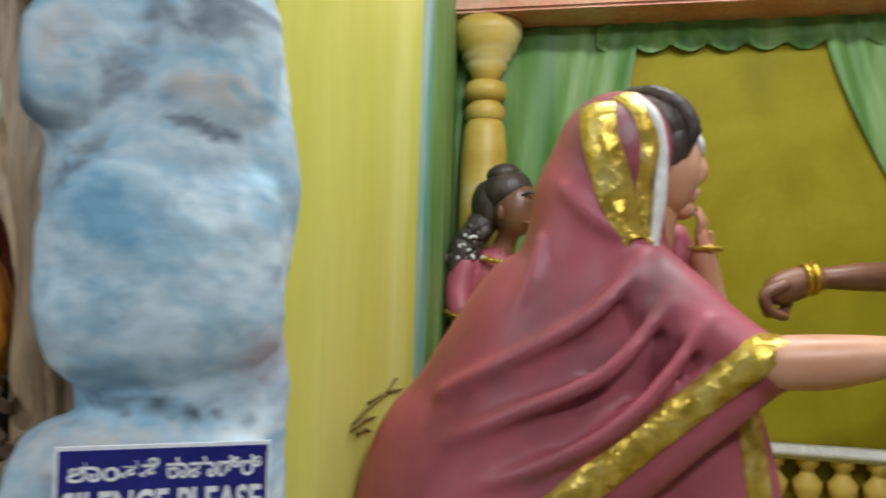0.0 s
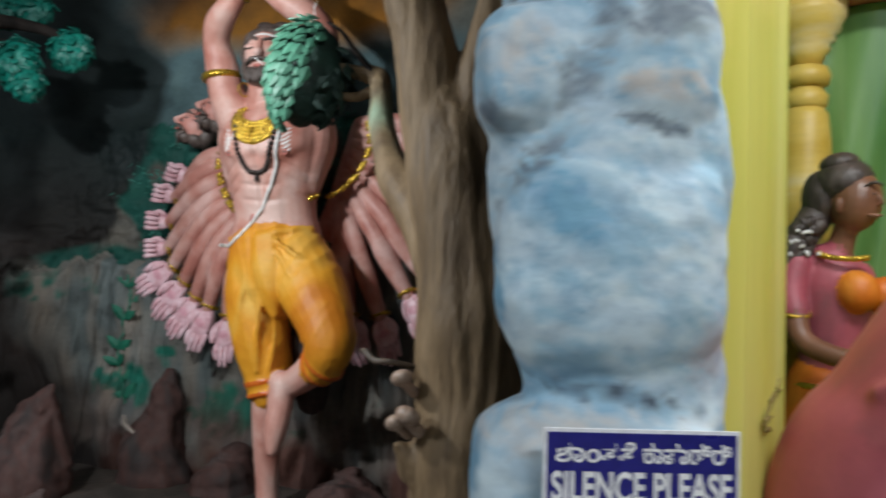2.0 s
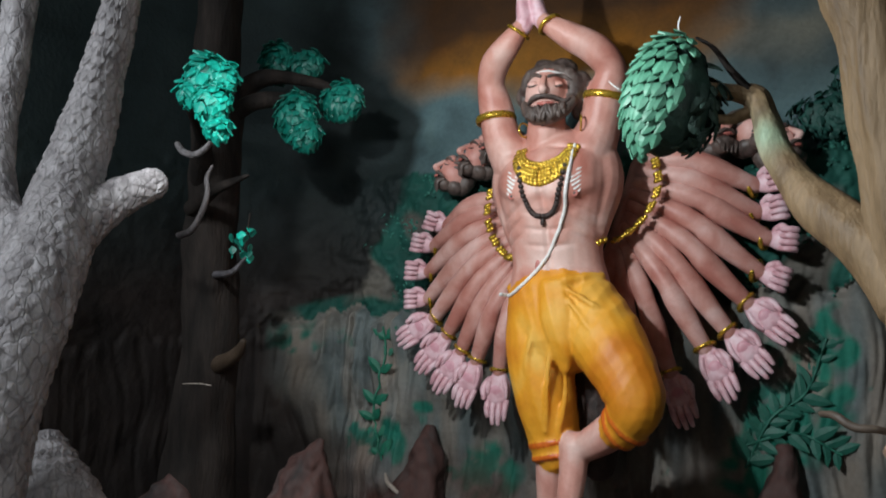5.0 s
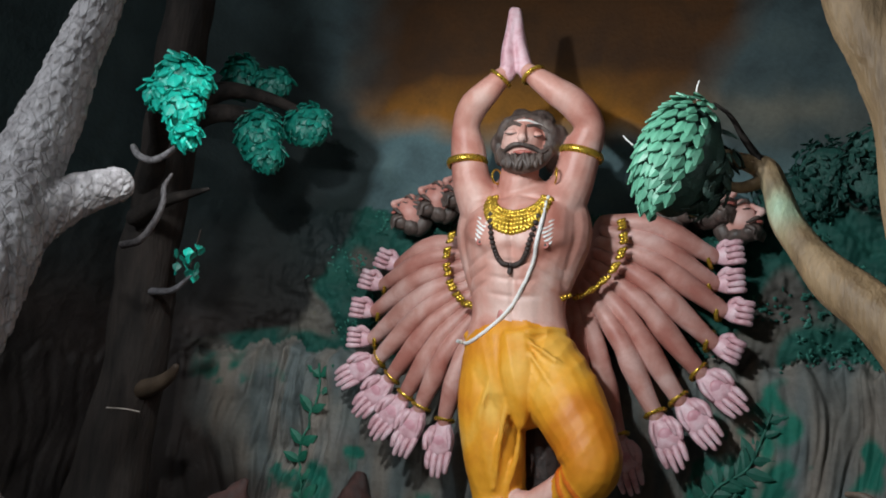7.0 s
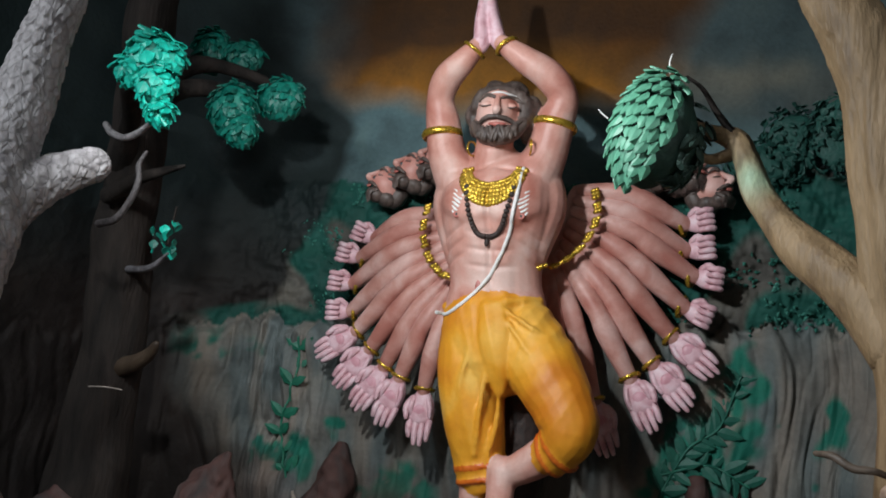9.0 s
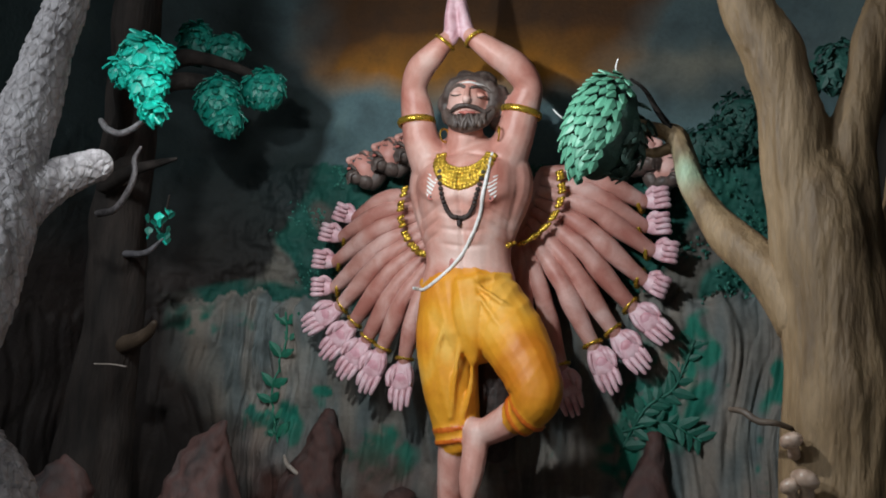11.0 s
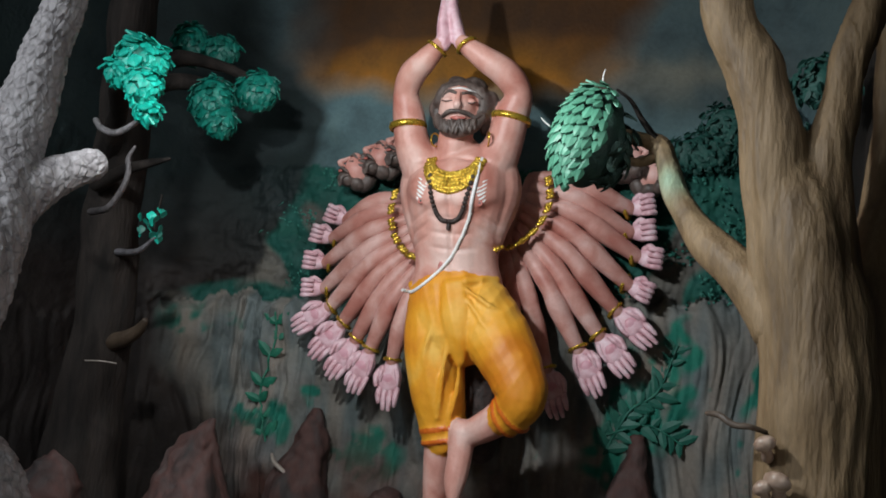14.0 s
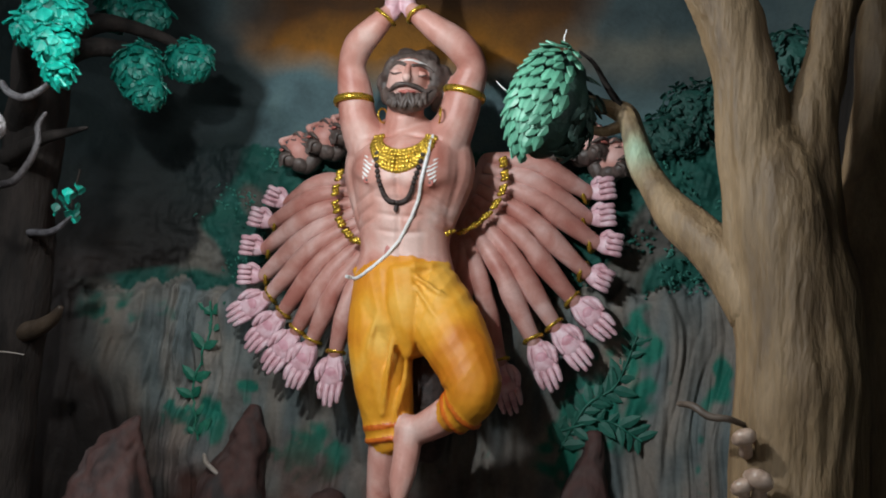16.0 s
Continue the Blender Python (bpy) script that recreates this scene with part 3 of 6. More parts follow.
def rock_paint(co):
    """Brushed pale blue, with deep blue washes, grey smears and shading painted under a boulder."""
    x, z = co.x + 0.020 * ns(co.x, co.y, co.z, 13), co.z + 0.018 * ns(co.x + 5, co.y, co.z, 11)
    c, e = ns(x * 7 + 3, 5.1, z * 9), ns(x * 16 + z * 10, 9.1, z * 26)
    f = ns(x * 30 - z * 20, 4.1, z * 70 + x * 36)
    col = mixc(STONE_BLUE, STONE_PALE, 0.70 + 1.3 * c + 0.9 * e + 0.8 * f)
    if z > 1.98 or z < 1.05:
        col = mixc(col, STONE_GREY, (ns(x * 5, 7.7, z * 6) + 0.5 * e - 0.1) * 4)
    for sx, sz, rx, rz, slope, paint, k in STROKES:
        q = ((x - sx) / rx) ** 2 + ((z - sz - slope * (x - sx)) / rz) ** 2
        if q < 4:
            col = mixc(col, paint, k * (1.0 - q + 0.45 * e + 0.8 * f + 1.0 * c))
    return col


def rock_pillar():
    b = bmesh.new()
    turn = Euler((0, 0, radians(15))).to_matrix()
    for k, (at, size) in enumerate(BOULDERS):
        n = len(b.verts)
        bmesh.ops.create_icosphere(b, subdivisions=4, radius=1)
        b.verts.ensure_lookup_table()
        for v in b.verts[n:]:
            p = v.co.copy()
            q = Vector([math.copysign(abs(c) ** 0.6, c) for c in p])
            q *= 1 + 0.05 * ns(p.x + k, p.y, p.z, 1.7) + 0.03 * ns(p.x, p.y + k, p.z, 4.5)
            v.co = turn @ Vector((q.x * size[0], q.y * size[1], q.z * size[2])) * 0.94 + Vector(at)
    tube(b, [(-0.445, 1.29, 0.0, 0.19, 0.13), (-0.435, 1.29, 1.0, 0.18, 0.125), (-0.425, 1.29, 1.27, 0.165, 0.12), (-0.45, 1.29, 1.45, 0.185, 0.125), (-0.455, 1.29, 1.66, 0.198, 0.14), (-0.47, 1.29, 1.85, 0.185, 0.13), (-0.465, 1.29, 2.0, 0.17, 0.12), (-0.465, 1.29, 3.68, 0.18, 0.12)], 40, 20, bulge=lambda p, th, al: 0.012 * ns(p.x, p.y, p.z, 7), round_ends=False)
    b = fused(b, 0.009, 9)
    for v in b.verts:
        v.co += v.normal * (0.006 * ns(v.co.x, v.co.y, v.co.z, 14) + 0.0025 * ns(v.co.x, v.co.y, v.co.z, 40))
    ob = tagged(finish("rock_pillar", b, BLUEROCK), "blue and grey painted cement boulders stacked as a pillar", "rock pillar")
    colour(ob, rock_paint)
    return ob


rock_pillar()

sign = thing("sign", "dark blue and white printed sign fixed to the rock pillar", "sign", at=(-0.382, 1.10, 1.235))
sign.rotation_euler.z = math.atan2(0.084, 0.266)
bm = bmesh.new()
box(bm, (-0.1395, -0.003, -0.19), (0.1395, 0.002, 0.0))
part("board", bm, SIGNWHITE, sign, "white sign board", smooth=False)
bm = bmesh.new()
box(bm, (-0.1345, -0.0042, -0.185), (0.1345, -0.003, -0.005))
part("blue_field", bm, SIGNBLUE, sign, "dark blue printed field", smooth=False)


def words(text, x, z, height, width, bold=0.0):
    cu = bpy.data.curves.new("lettering", "FONT")
    cu.body, cu.size, cu.align_x, cu.extrude, cu.offset = text, 1.0, "CENTER", 0.0, bold
    ob = new("lettering", cu)
    bpy.context.view_layer.update()
    me = bpy.data.meshes.new_from_object(ob.evaluated_get(bpy.context.evaluated_depsgraph_get()))
    bpy.data.objects.remove(ob)
    xs, ys = [v.co.x for v in me.vertices], [v.co.y for v in me.vertices]
    sx, sz = width / (max(xs) - min(xs)), height / (max(ys) - min(ys))
    for v in me.vertices:
        v.co = ((v.co.x - (max(xs) + min(xs)) / 2) * sx + x, -0.0048, (v.co.y - min(ys)) * sz + z)
    me.materials.clear()
    me.materials.append(SIGNWHITE)
    ob = new("lettering", me)
    ob.parent = sign
    return tagged(ob, "white lettering")


words("ಶಾಂತತೆ", -0.066, -0.047, 0.030, 0.114, 0.022)
words("ಕಾಪಾಡಿರಿ", 0.064, -0.047, 0.030, 0.126, 0.022)
words("SILENCE PLEASE", 0.0, -0.102, 0.043, 0.256, 0.028)

# ---- trees ----


def bark_plain(amount, seed):
    def fn(p, th, along):
        r = 1 - abs(ns(math.cos(th) * 3.2 + seed, math.sin(th) * 3.2, along * 2.6))
        q = 1 - abs(ns(math.cos(th) * 7 + seed, math.sin(th) * 7, along * 6 + 3))
        return amount * (0.9 * (r - 0.8) + 0.5 * (q - 0.8)) + amount * 1.2 * ns(p.x + seed, p.y, p.z, 5)
    return fn


def bark_scales(amount, seed, r=0.085):
    """Shingles of bark: rounded lower lips that stand proud of the row beneath."""
    def fn(p, th, along):
        u, v = th * r / 0.031, -along / 0.052
        u += 0.35 * ns(u * 0.7, v * 0.7, seed)
        v += 0.30 * ns(u, v, seed + 5, 0.8)
        best = 0.0
        for k in (0, 1):
            row = math.floor(v) - k
            cu = u + 0.5 * (row % 2) + 0.25 * ns(row * 3.1, math.floor(u) * 1.7, seed)
            fu = 2 * (cu - math.floor(cu)) - 1
            reach = 1.35 - 0.55 * fu * fu
            f = (v - row) / reach
            if 0 <= f <= 1:
                best = max(best, 0.25 + 0.75 * f if f < 0.93 else 0.0)
        return amount * (best + 0.25 * ns(p.x, p.y, p.z, 45)) + amount * 0.9 * ns(p.x, p.y + seed, p.z, 7)
    return fn


def limb(name, pts, parent, mat, bulge, seg=40, per=14, paint=None, label=""):
    b = bmesh.new()
    tube(b, pts, seg, per, bulge=bulge)
    ob = part(name, b, mat, parent, label)
    colour(ob, paint or (lambda co: (1, 1, 1)))
    ob.matrix_parent_inverse = parent.matrix_basis.inverted()
    return ob


def rehang(ob, parent):
    ob.parent, ob.matrix_parent_inverse = parent, parent.matrix_basis.inverted()
    return ob


tan_tree = thing("tree", "tan brown cement tree trunk forking upward beside the pillar", "tree", at=(-0.79, 1.75, 0.36))
BK = bark_plain(0.016, 2.0)


def tan_trunk():
    """Trunk and forking limbs, grown into one another."""
    b = bmesh.new()
    tube(b, [(-0.80, 1.72, 0.30, 0.19), (-0.795, 1.72, 0.7, 0.158), (-0.785, 1.72, 1.1, 0.140), (-0.795, 1.72, 1.42, 0.135), (-0.83, 1.72, 1.66, 0.118), (-0.87, 1.72, 1.82, 0.092)], 32, 6)
    tube(b, [(-0.85, 1.72, 1.60, 0.10), (-0.90, 1.72, 1.80, 0.086), (-0.922, 1.72, 1.96, 0.076), (-0.965, 1.72, 2.12, 0.074), (-1.045, 1.73, 2.32, 0.068), (-1.06, 1.77, 2.7, 0.064), (-1.1, 1.8, 3.3, 0.05)], 28, 6)
    tube(b, [(-0.79, 1.72, 1.52, 0.11), (-0.80, 1.72, 1.72, 0.085), (-0.795, 1.72, 1.86, 0.064), (-0.775, 1.72, 1.99, 0.052), (-0.752, 1.73, 2.15, 0.045), (-0.70, 1.75, 2.32, 0.043), (-0.62, 1.80, 2.6, 0.042), (-0.55, 1.85, 3.1, 0.04)], 28, 6)
    tube(b, [(-0.69, 1.93, 0.3, 0.18), (-0.655, 1.91, 0.9, 0.150), (-0.625, 1.91, 1.4, 0.135), (-0.60, 1.95, 1.70, 0.095), (-0.575, 1.99, 1.95, 0.062), (-0.56, 2.05, 2.6, 0.05), (-0.55, 2.1, 3.3, 0.05)], 28, 6)
    tube(b, [(-0.90, 1.66, 1.00, 0.05), (-0.935, 1.62, 1.06, 0.02)], 12, 3)
    b = fused(b, 0.009, 6)
    for v in b.verts:
        x, y, z = v.co
        sway = 0.03 * ns(x, y, z, 4)
        r1 = 1 - abs(ns((x + sway) * 20, y * 20, z * 2.2))
        r2 = 1 - abs(ns((x + sway) * 46, y * 46, z * 6 + 4))
        v.co += v.normal * (0.011 * (r1 - 0.85) + 0.007 * (r2 - 0.85) + 0.012 * ns(x, y, z, 6))
    ob = part("trunk", b, TANBARK, tan_tree)
    colour(ob, lambda co: (1, 1, 1))
    return rehang(ob, tan_tree)


tan_trunk()


def mossy(co):
    k = math.exp(-(((co.z - 1.90) / 0.075) ** 2)) * (0.75 + ns(co.x, co.y, co.z, 14))
    return mixc((1, 1, 1), (1.15, 2.3, 3.0), k * 0.9)


limb("branch", [(-0.87, 1.74, 1.50, 0.09), (-0.97, 1.80, 1.615, 0.06), (-1.07, 1.90, 1.73, 0.043), (-1.14, 1.99, 1.85, 0.034), (-1.17, 2.05, 1.96, 0.031), (-1.20, 2.09, 2.025, 0.033), (-1.255, 2.07, 2.04, 0.018), (-1.31, 2.05, 2.05, 0.012)], tan_tree, TANBARK, bark_plain(0.008, 5.0), 28, 12, mossy)
limb("twig", [(-1.20, 2.08, 1.99, 0.020), (-1.255, 2.06, 1.965, 0.016), (-1.32, 2.03, 1.97, 0.01)], tan_tree, TANBARK, bark_plain(0.004, 6.0), 14, 8)
limb("twig", [(-1.20, 2.08, 2.03, 0.012), (-1.25, 2.05, 2.09, 0.008), (-1.29, 2.03, 2.15, 0.006), (-1.33, 2.02, 2.18, 0.005)], tan_tree, DARKBARK, bark_plain(0.003, 7.0), 12, 8)


def clump(name, at, size, count, mesh, core, parent, seed, facing=None, limit=-0.3, label="", droop=0.85, core_k=0.75, mess=1.0):
    """A clump of overlapping leaves over a dark core; the leaves hang like shingles."""
    rng = random.Random(seed)
    b = bmesh.new()
    bmesh.ops.create_icosphere(b, subdivisions=3, radius=1)
    for v in b.verts:
        v.co = Vector((v.co.x * size[0], v.co.y * size[1], v.co.z * size[2])) * core_k * (1 + 0.18 * ns(v.co.x + seed, v.co.y, v.co.z, 2.2))
    inner = part(name, b, core, parent, label)
    inner.location = Vector(at) - (Vector(parent.location) if parent else Vector())
    for k in range(count * 4):
        f = (k + 0.5) / (count * 4)
        z = min(0.999, max(-0.999, 1 - 2 * f + mess * rng.uniform(-0.12, 0.12)))
        th = k * 2.39996 + rng.uniform(-0.2, 0.2) + mess * rng.uniform(-0.5, 0.5)
        n = Vector((math.sqrt(1 - z * z) * math.cos(th), math.sqrt(1 - z * z) * math.sin(th), z))
        if facing and n.dot(Vector(facing).normalized()) < limit + rng.uniform(-0.1, 0.1):
            continue
        if k % 3 and not facing:
            continue
        if facing and k % 2:
            continue
        down = Vector((rng.uniform(-0.35, 0.35), rng.uniform(-0.3, 0.3), -1))
        y = (down - n * down.dot(n))
        y = (y.normalized() * droop + n * 0.30).normalized()
        zax = (n - y * n.dot(y)).normalized()
        xax = y.cross(zax)
        m = Matrix((xax, y, zax)).transposed().to_4x4() @ pose(0, 0, 0, mess * rng.uniform(-22, 14), mess * rng.uniform(-25, 25), mess * rng.uniform(-40, 40))
        s = rng.uniform(0.75, 1.2) * (1 + mess * rng.uniform(-0.15, 0.2))
        ob = new("leaf", mesh)
        ob.parent = inner
        p = Vector((n.x * size[0], n.y * size[1], n.z * size[2])) * rng.uniform(0.86, 1.0)
        ob.matrix_basis = Matrix.Translation(p) @ m @ Matrix.Scale(s, 4)
    return inner


MINT_LEAF = leaf_mesh("leaf", 0.048, 0.033, MINT, 0.1)
SHADE_LEAF = leaf_mesh("leaf", 0.050, 0.031, SHADEGREEN)
TEAL_LEAF = leaf_mesh("leaf", 0.042, 0.044, TEAL, 0.15)
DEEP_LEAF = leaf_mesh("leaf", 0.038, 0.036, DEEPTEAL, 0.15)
DARK_LEAF = leaf_mesh("leaf", 0.05, 0.030, RELIEF)


def leaf_hood(at, size, tilt, facing, parent, seed):
    """Rows of leaves laid like shingles over one side of a core coloured as a shaded hollow."""
    rng = random.Random(seed)
    turn = Euler((0, radians(tilt), 0)).to_matrix()
    b = bmesh.new()
    bmesh.ops.create_icosphere(b, subdivisions=4, radius=1)
    for v in b.verts:
        n = v.co.copy()
        k = 0.86 * (1 + 0.10 * ns(n.x, n.y + seed, n.z, 2.5))
        v.co = turn @ Vector((n.x * size[0], n.y * size[1], n.z * size[2])) * k
    # solid core; its near-black green stands for the shade inside the hollow
    inner = part("foliage", b, SHADEGREEN, parent, "mint green overlapping leaves over a core coloured as a shaded hollow")
    inner.location = Vector(at) - Vector(parent.location)
    face = Vector(facing).normalized()
    rows = 15
    for i in range(rows):
        p = radians(10 + 152 * i / (rows - 1))
        count = max(5, int(2 * math.pi * math.sin(p) * size[0] / 0.027))
        for k in range(count):
            th = 2 * math.pi * (k + 0.5 * (i % 2) + rng.uniform(-0.12, 0.12)) / count
            n = Vector((math.sin(p) * math.cos(th), math.sin(p) * math.sin(th), math.cos(p)))
            if (turn @ n).dot(face) < 0.12 + rng.uniform(-0.08, 0.08):
                continue
            spot = turn @ Vector((n.x * size[0], n.y * size[1], n.z * size[2])) * rng.uniform(0.93, 1.0)
            out = (turn @ Vector((n.x / size[0], n.y / size[1], n.z / size[2]))).normalized()
            down = turn @ Vector((-0.25, 0, -1))
            y = (down - out * down.dot(out)).normalized()
            y = (y + out * rng.uniform(0.22, 0.42)).normalized()
            z = (out - y * out.dot(y)).normalized()
            ob = new("leaf", MINT_LEAF)
            ob.parent = inner
            ob.matrix_basis = Matrix.Translation(spot) @ Matrix((y.cross(z), y, z)).transposed().to_4x4() @ pose(0, 0, 0, 0, rng.uniform(-14, 14), rng.uniform(-14, 14)) @ Matrix.Scale(rng.uniform(0.85, 1.1), 4)


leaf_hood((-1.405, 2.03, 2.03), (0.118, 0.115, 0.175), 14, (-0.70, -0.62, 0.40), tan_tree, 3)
# leaves of the unlit side, their shade put into the leaf colour
clump("foliage", (-1.365, 2.045, 2.01), (0.098, 0.100, 0.130), 60, SHADE_LEAF, SHADEGREEN, tan_tree, 7, (0.75, 0.50, -0.40), 0.0, "leaves of the hollow side with shade in their dark green", core_k=0.8)

grey_tree = thing("tree", "pale grey cement tree with scaly bark and a sawn branch", "tree", at=(-3.05, 1.35, 0.36))
limb("trunk", [(-3.10, 1.30, 0.30, 0.14), (-3.06, 1.27, 0.75, 0.115), (-3.03, 1.27, 1.05, 0.118), (-3.01, 1.31, 1.28, 0.116), (-3.015, 1.36, 1.45, 0.114), (-3.055, 1.44, 1.62, 0.106), (-3.10, 1.52, 1.82, 0.090), (-3.085, 1.56, 2.0, 0.076), (-3.060, 1.58, 2.18, 0.062), (-2.995, 1.57, 2.36, 0.050), (-2.92, 1.55, 2.52, 0.050), (-2.90, 1.52, 2.72, 0.055), (-2.86, 1.48, 3.0, 0.052), (-2.85, 1.4, 3.5, 0.05)], grey_tree, GREYBARK, bark_scales(0.010, 1.3), 128, 52)
limb("branch", [(-3.04, 1.40, 1.50, 0.100), (-3.05, 1.49, 1.66, 0.086), (-3.015, 1.585, 1.75, 0.064), (-2.97, 1.65, 1.805, 0.052), (-2.94, 1.70, 1.838, 0.045)], grey_tree, GREYBARK, bark_scales(0.008, 4.3, 0.05), 84, 36)
limb("root", [(-3.14, 1.55, 0.32, 0.24), (-3.12, 1.55, 0.62, 0.19), (-3.12, 1.56, 0.82, 0.14), (-3.17, 1.57, 0.96, 0.08), (-3.20, 1.58, 1.03, 0.03)], grey_tree, GREYBARK, bark_scales(0.022, 8.3, 0.12), 72, 24)
limb("limb", [(-3.10, 1.44, 1.55, 0.07), (-3.30, 1.42, 1.75, 0.06), (-3.42, 1.48, 2.0, 0.055), (-3.47, 1.54, 2.25, 0.05), (-3.50, 1.58, 2.7, 0.045), (-3.5, 1.62, 3.4, 0.04)], grey_tree, GREYBARK, bark_scales(0.008, 9.1, 0.05), 60, 24)


dark_tree = thing("tree", "dark brown twisted cement tree with turquoise leaf clumps", "tree", at=(-3.75, 2.9, 0.36))
limb("trunk", [(-3.72, 2.75, 0.30, 0.22), (-3.70, 2.75, 0.8, 0.16), (-3.66, 2.72, 1.3, 0.13), (-3.62, 2.66, 1.8, 0.12), (-3.60, 2.62, 2.3, 0.11), (-3.62, 2.62, 2.9, 0.10), (-3.7, 2.6, 3.5, 0.09)], dark_tree, DARKBARK, bark_plain(0.02, 9.0), 40, 12)
for pts in (
    [(-3.60, 2.55, 2.05, 0.05), (-3.45, 2.40, 2.20, 0.04), (-3.30, 2.2, 2.26, 0.03), (-3.15, 2.12, 2.25, 0.015)],
    [(-3.60, 2.62, 2.30, 0.05), (-3.45, 2.68, 2.42, 0.04), (-3.30, 2.76, 2.44, 0.03), (-3.2, 2.78, 2.40, 0.015)],
    [(-3.62, 2.65, 2.40, 0.05), (-3.5, 2.8, 2.58, 0.04), (-3.3, 2.92, 2.58, 0.03), (-3.1, 2.95, 2.5, 0.02)],
):
    limb("branch", pts, dark_tree, DARKBARK, bark_plain(0.008, 3.0), 16, 8)
limb("branch", [(-3.386, 2.200, 2.114, 0.012), (-3.354, 2.200, 2.081, 0.013), (-3.292, 2.200, 2.063, 0.013), (-3.234, 2.200, 2.082, 0.012), (-3.141, 2.150, 2.106, 0.009)], dark_tree, GREYBARK, None, 12, 8)
limb("branch", [(-3.397, 2.250, 1.748, 0.014), (-3.277, 2.200, 1.763, 0.013), (-3.207, 2.180, 1.834, 0.011), (-3.187, 2.180, 1.901, 0.010), (-3.194, 2.180, 1.957, 0.009), (-3.171, 2.180, 2.003, 0.007)], dark_tree, GREYBARK, bark_plain(0.003, 4), 14, 8, paint=lambda co: (0.34, 0.32, 0.32))
limb("branch", [(-3.592, 2.500, 1.906, 0.04), (-3.372, 2.400, 1.954, 0.026), (-3.225, 2.350, 1.973, 0.018), (-3.096, 2.300, 1.985, 0.008)], dark_tree, DARKBARK, bark_plain(0.004, 4.4), 14, 8)
limb("branch", [(-3.66, 2.74, 1.12, 0.06), (-3.614, 2.700, 1.189, 0.042), (-3.472, 2.650, 1.232, 0.036), (-3.381, 2.620, 1.282, 0.022), (-3.342, 2.600, 1.323, 0.010)], dark_tree, TANBARK, bark_plain(0.006, 2.4), 18, 8, paint=lambda co: (0.20, 0.18, 0.18))
limb("branch", [(-3.529, 2.600, 1.615, 0.016), (-3.386, 2.550, 1.622, 0.013), (-3.292, 2.530, 1.682, 0.006)], dark_tree, GREYBARK, None, 10, 6, paint=lambda co: (0.4, 0.4, 0.42))
for at, size, count, mesh, seed, label in (
    ((-3.14, 2.10, 2.335), (0.086, 0.070, 0.088), 70, TEAL_LEAF, 4, "turquoise painted leaf clump"),
    ((-3.085, 2.08, 2.215), (0.070, 0.058, 0.090), 54, TEAL_LEAF, 8, "turquoise painted leaf clump"),
    ((-3.195, 2.09, 2.285), (0.060, 0.050, 0.060), 40, TEAL_LEAF, 10, "turquoise painted leaf clump"),
    ((-3.075, 2.11, 2.325), (0.055, 0.045, 0.060), 36, TEAL_LEAF, 11, "turquoise painted leaf clump"),
    ((-3.05, 2.08, 2.125), (0.041, 0.039, 0.044), 21, TEAL_LEAF, 12, "turquoise painted leaf clump"),
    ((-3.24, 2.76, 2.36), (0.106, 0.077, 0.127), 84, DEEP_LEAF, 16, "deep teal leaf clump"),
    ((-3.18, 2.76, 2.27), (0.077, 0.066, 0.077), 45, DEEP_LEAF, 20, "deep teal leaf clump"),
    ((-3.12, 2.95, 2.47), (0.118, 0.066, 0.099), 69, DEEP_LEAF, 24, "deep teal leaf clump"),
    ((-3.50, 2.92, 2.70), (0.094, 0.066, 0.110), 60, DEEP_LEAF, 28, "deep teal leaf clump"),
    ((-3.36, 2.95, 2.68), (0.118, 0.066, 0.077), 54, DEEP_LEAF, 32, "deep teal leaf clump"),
    ((-3.48, 2.5, 2.42), (0.06, 0.05, 0.06), 20, DARK_LEAF, 36, "dark green leaf clump"),
):
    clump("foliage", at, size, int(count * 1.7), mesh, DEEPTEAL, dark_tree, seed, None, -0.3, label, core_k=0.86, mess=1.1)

sprig = thing("sprig", "small turquoise leaf sprig hanging before the dark trunk", "sprig", at=(-3.29, 2.53, 1.84))
rng = random.Random(5)
for k in range(16):
    ob = new("leaf", DEEP_LEAF if k % 3 else TEAL_LEAF)
    ob.parent = sprig
    ob.matrix_basis = Matrix.Translation((rng.uniform(-0.08, 0.04), rng.uniform(-0.02, 0.02), -0.02 - 0.008 * k)) @ Euler((radians(-65 + rng.uniform(-25, 25)), 0, radians(rng.uniform(60, 300)))).to_matrix().to_4x4()
bm = bmesh.new()
tube(bm, [(0.01, 0, 0.03, 0.005), (0, 0, -0.05, 0.004), (-0.01, 0, -0.12, 0.003)], 6, 4)
part("stem", bm, DARKBARK, sprig)

# far relief bushes on the forest wall, behind the tan tree
BUSH = material("deep_green_bush_paint", [(0.006, 0.045, 0.036), (0.012, 0.085, 0.066)], 9, 0.65, 0.5, 60)
SMALL_LEAF = leaf_mesh("leaf", 0.034, 0.024, BUSH)
for at, size, count, seed in (((-1.02, 3.53, 2.34), (0.20, 0.03, 0.11), 150, 4), ((-0.90, 3.52, 2.47), (0.15, 0.03, 0.13), 130, 6), ((-0.72, 3.47, 2.42), (0.17, 0.035, 0.16), 140, 8), ((-0.80, 2.95, 2.38), (0.10, 0.06, 0.075), 100, 12), ((-0.62, 2.75, 2.44), (0.12, 0.07, 0.11), 110, 16)):
    bush = thing("bush", "dark green moulded bush on the forest wall", "bush", group="bushes on the forest wall", at=at)
    clump("foliage", at, size, count, SMALL_LEAF, BUSH, bush, seed, core_k=0.70, mess=1.6)

# ---- the statue with the raised arms ----
from mathutils.bvhtree import BVHTree


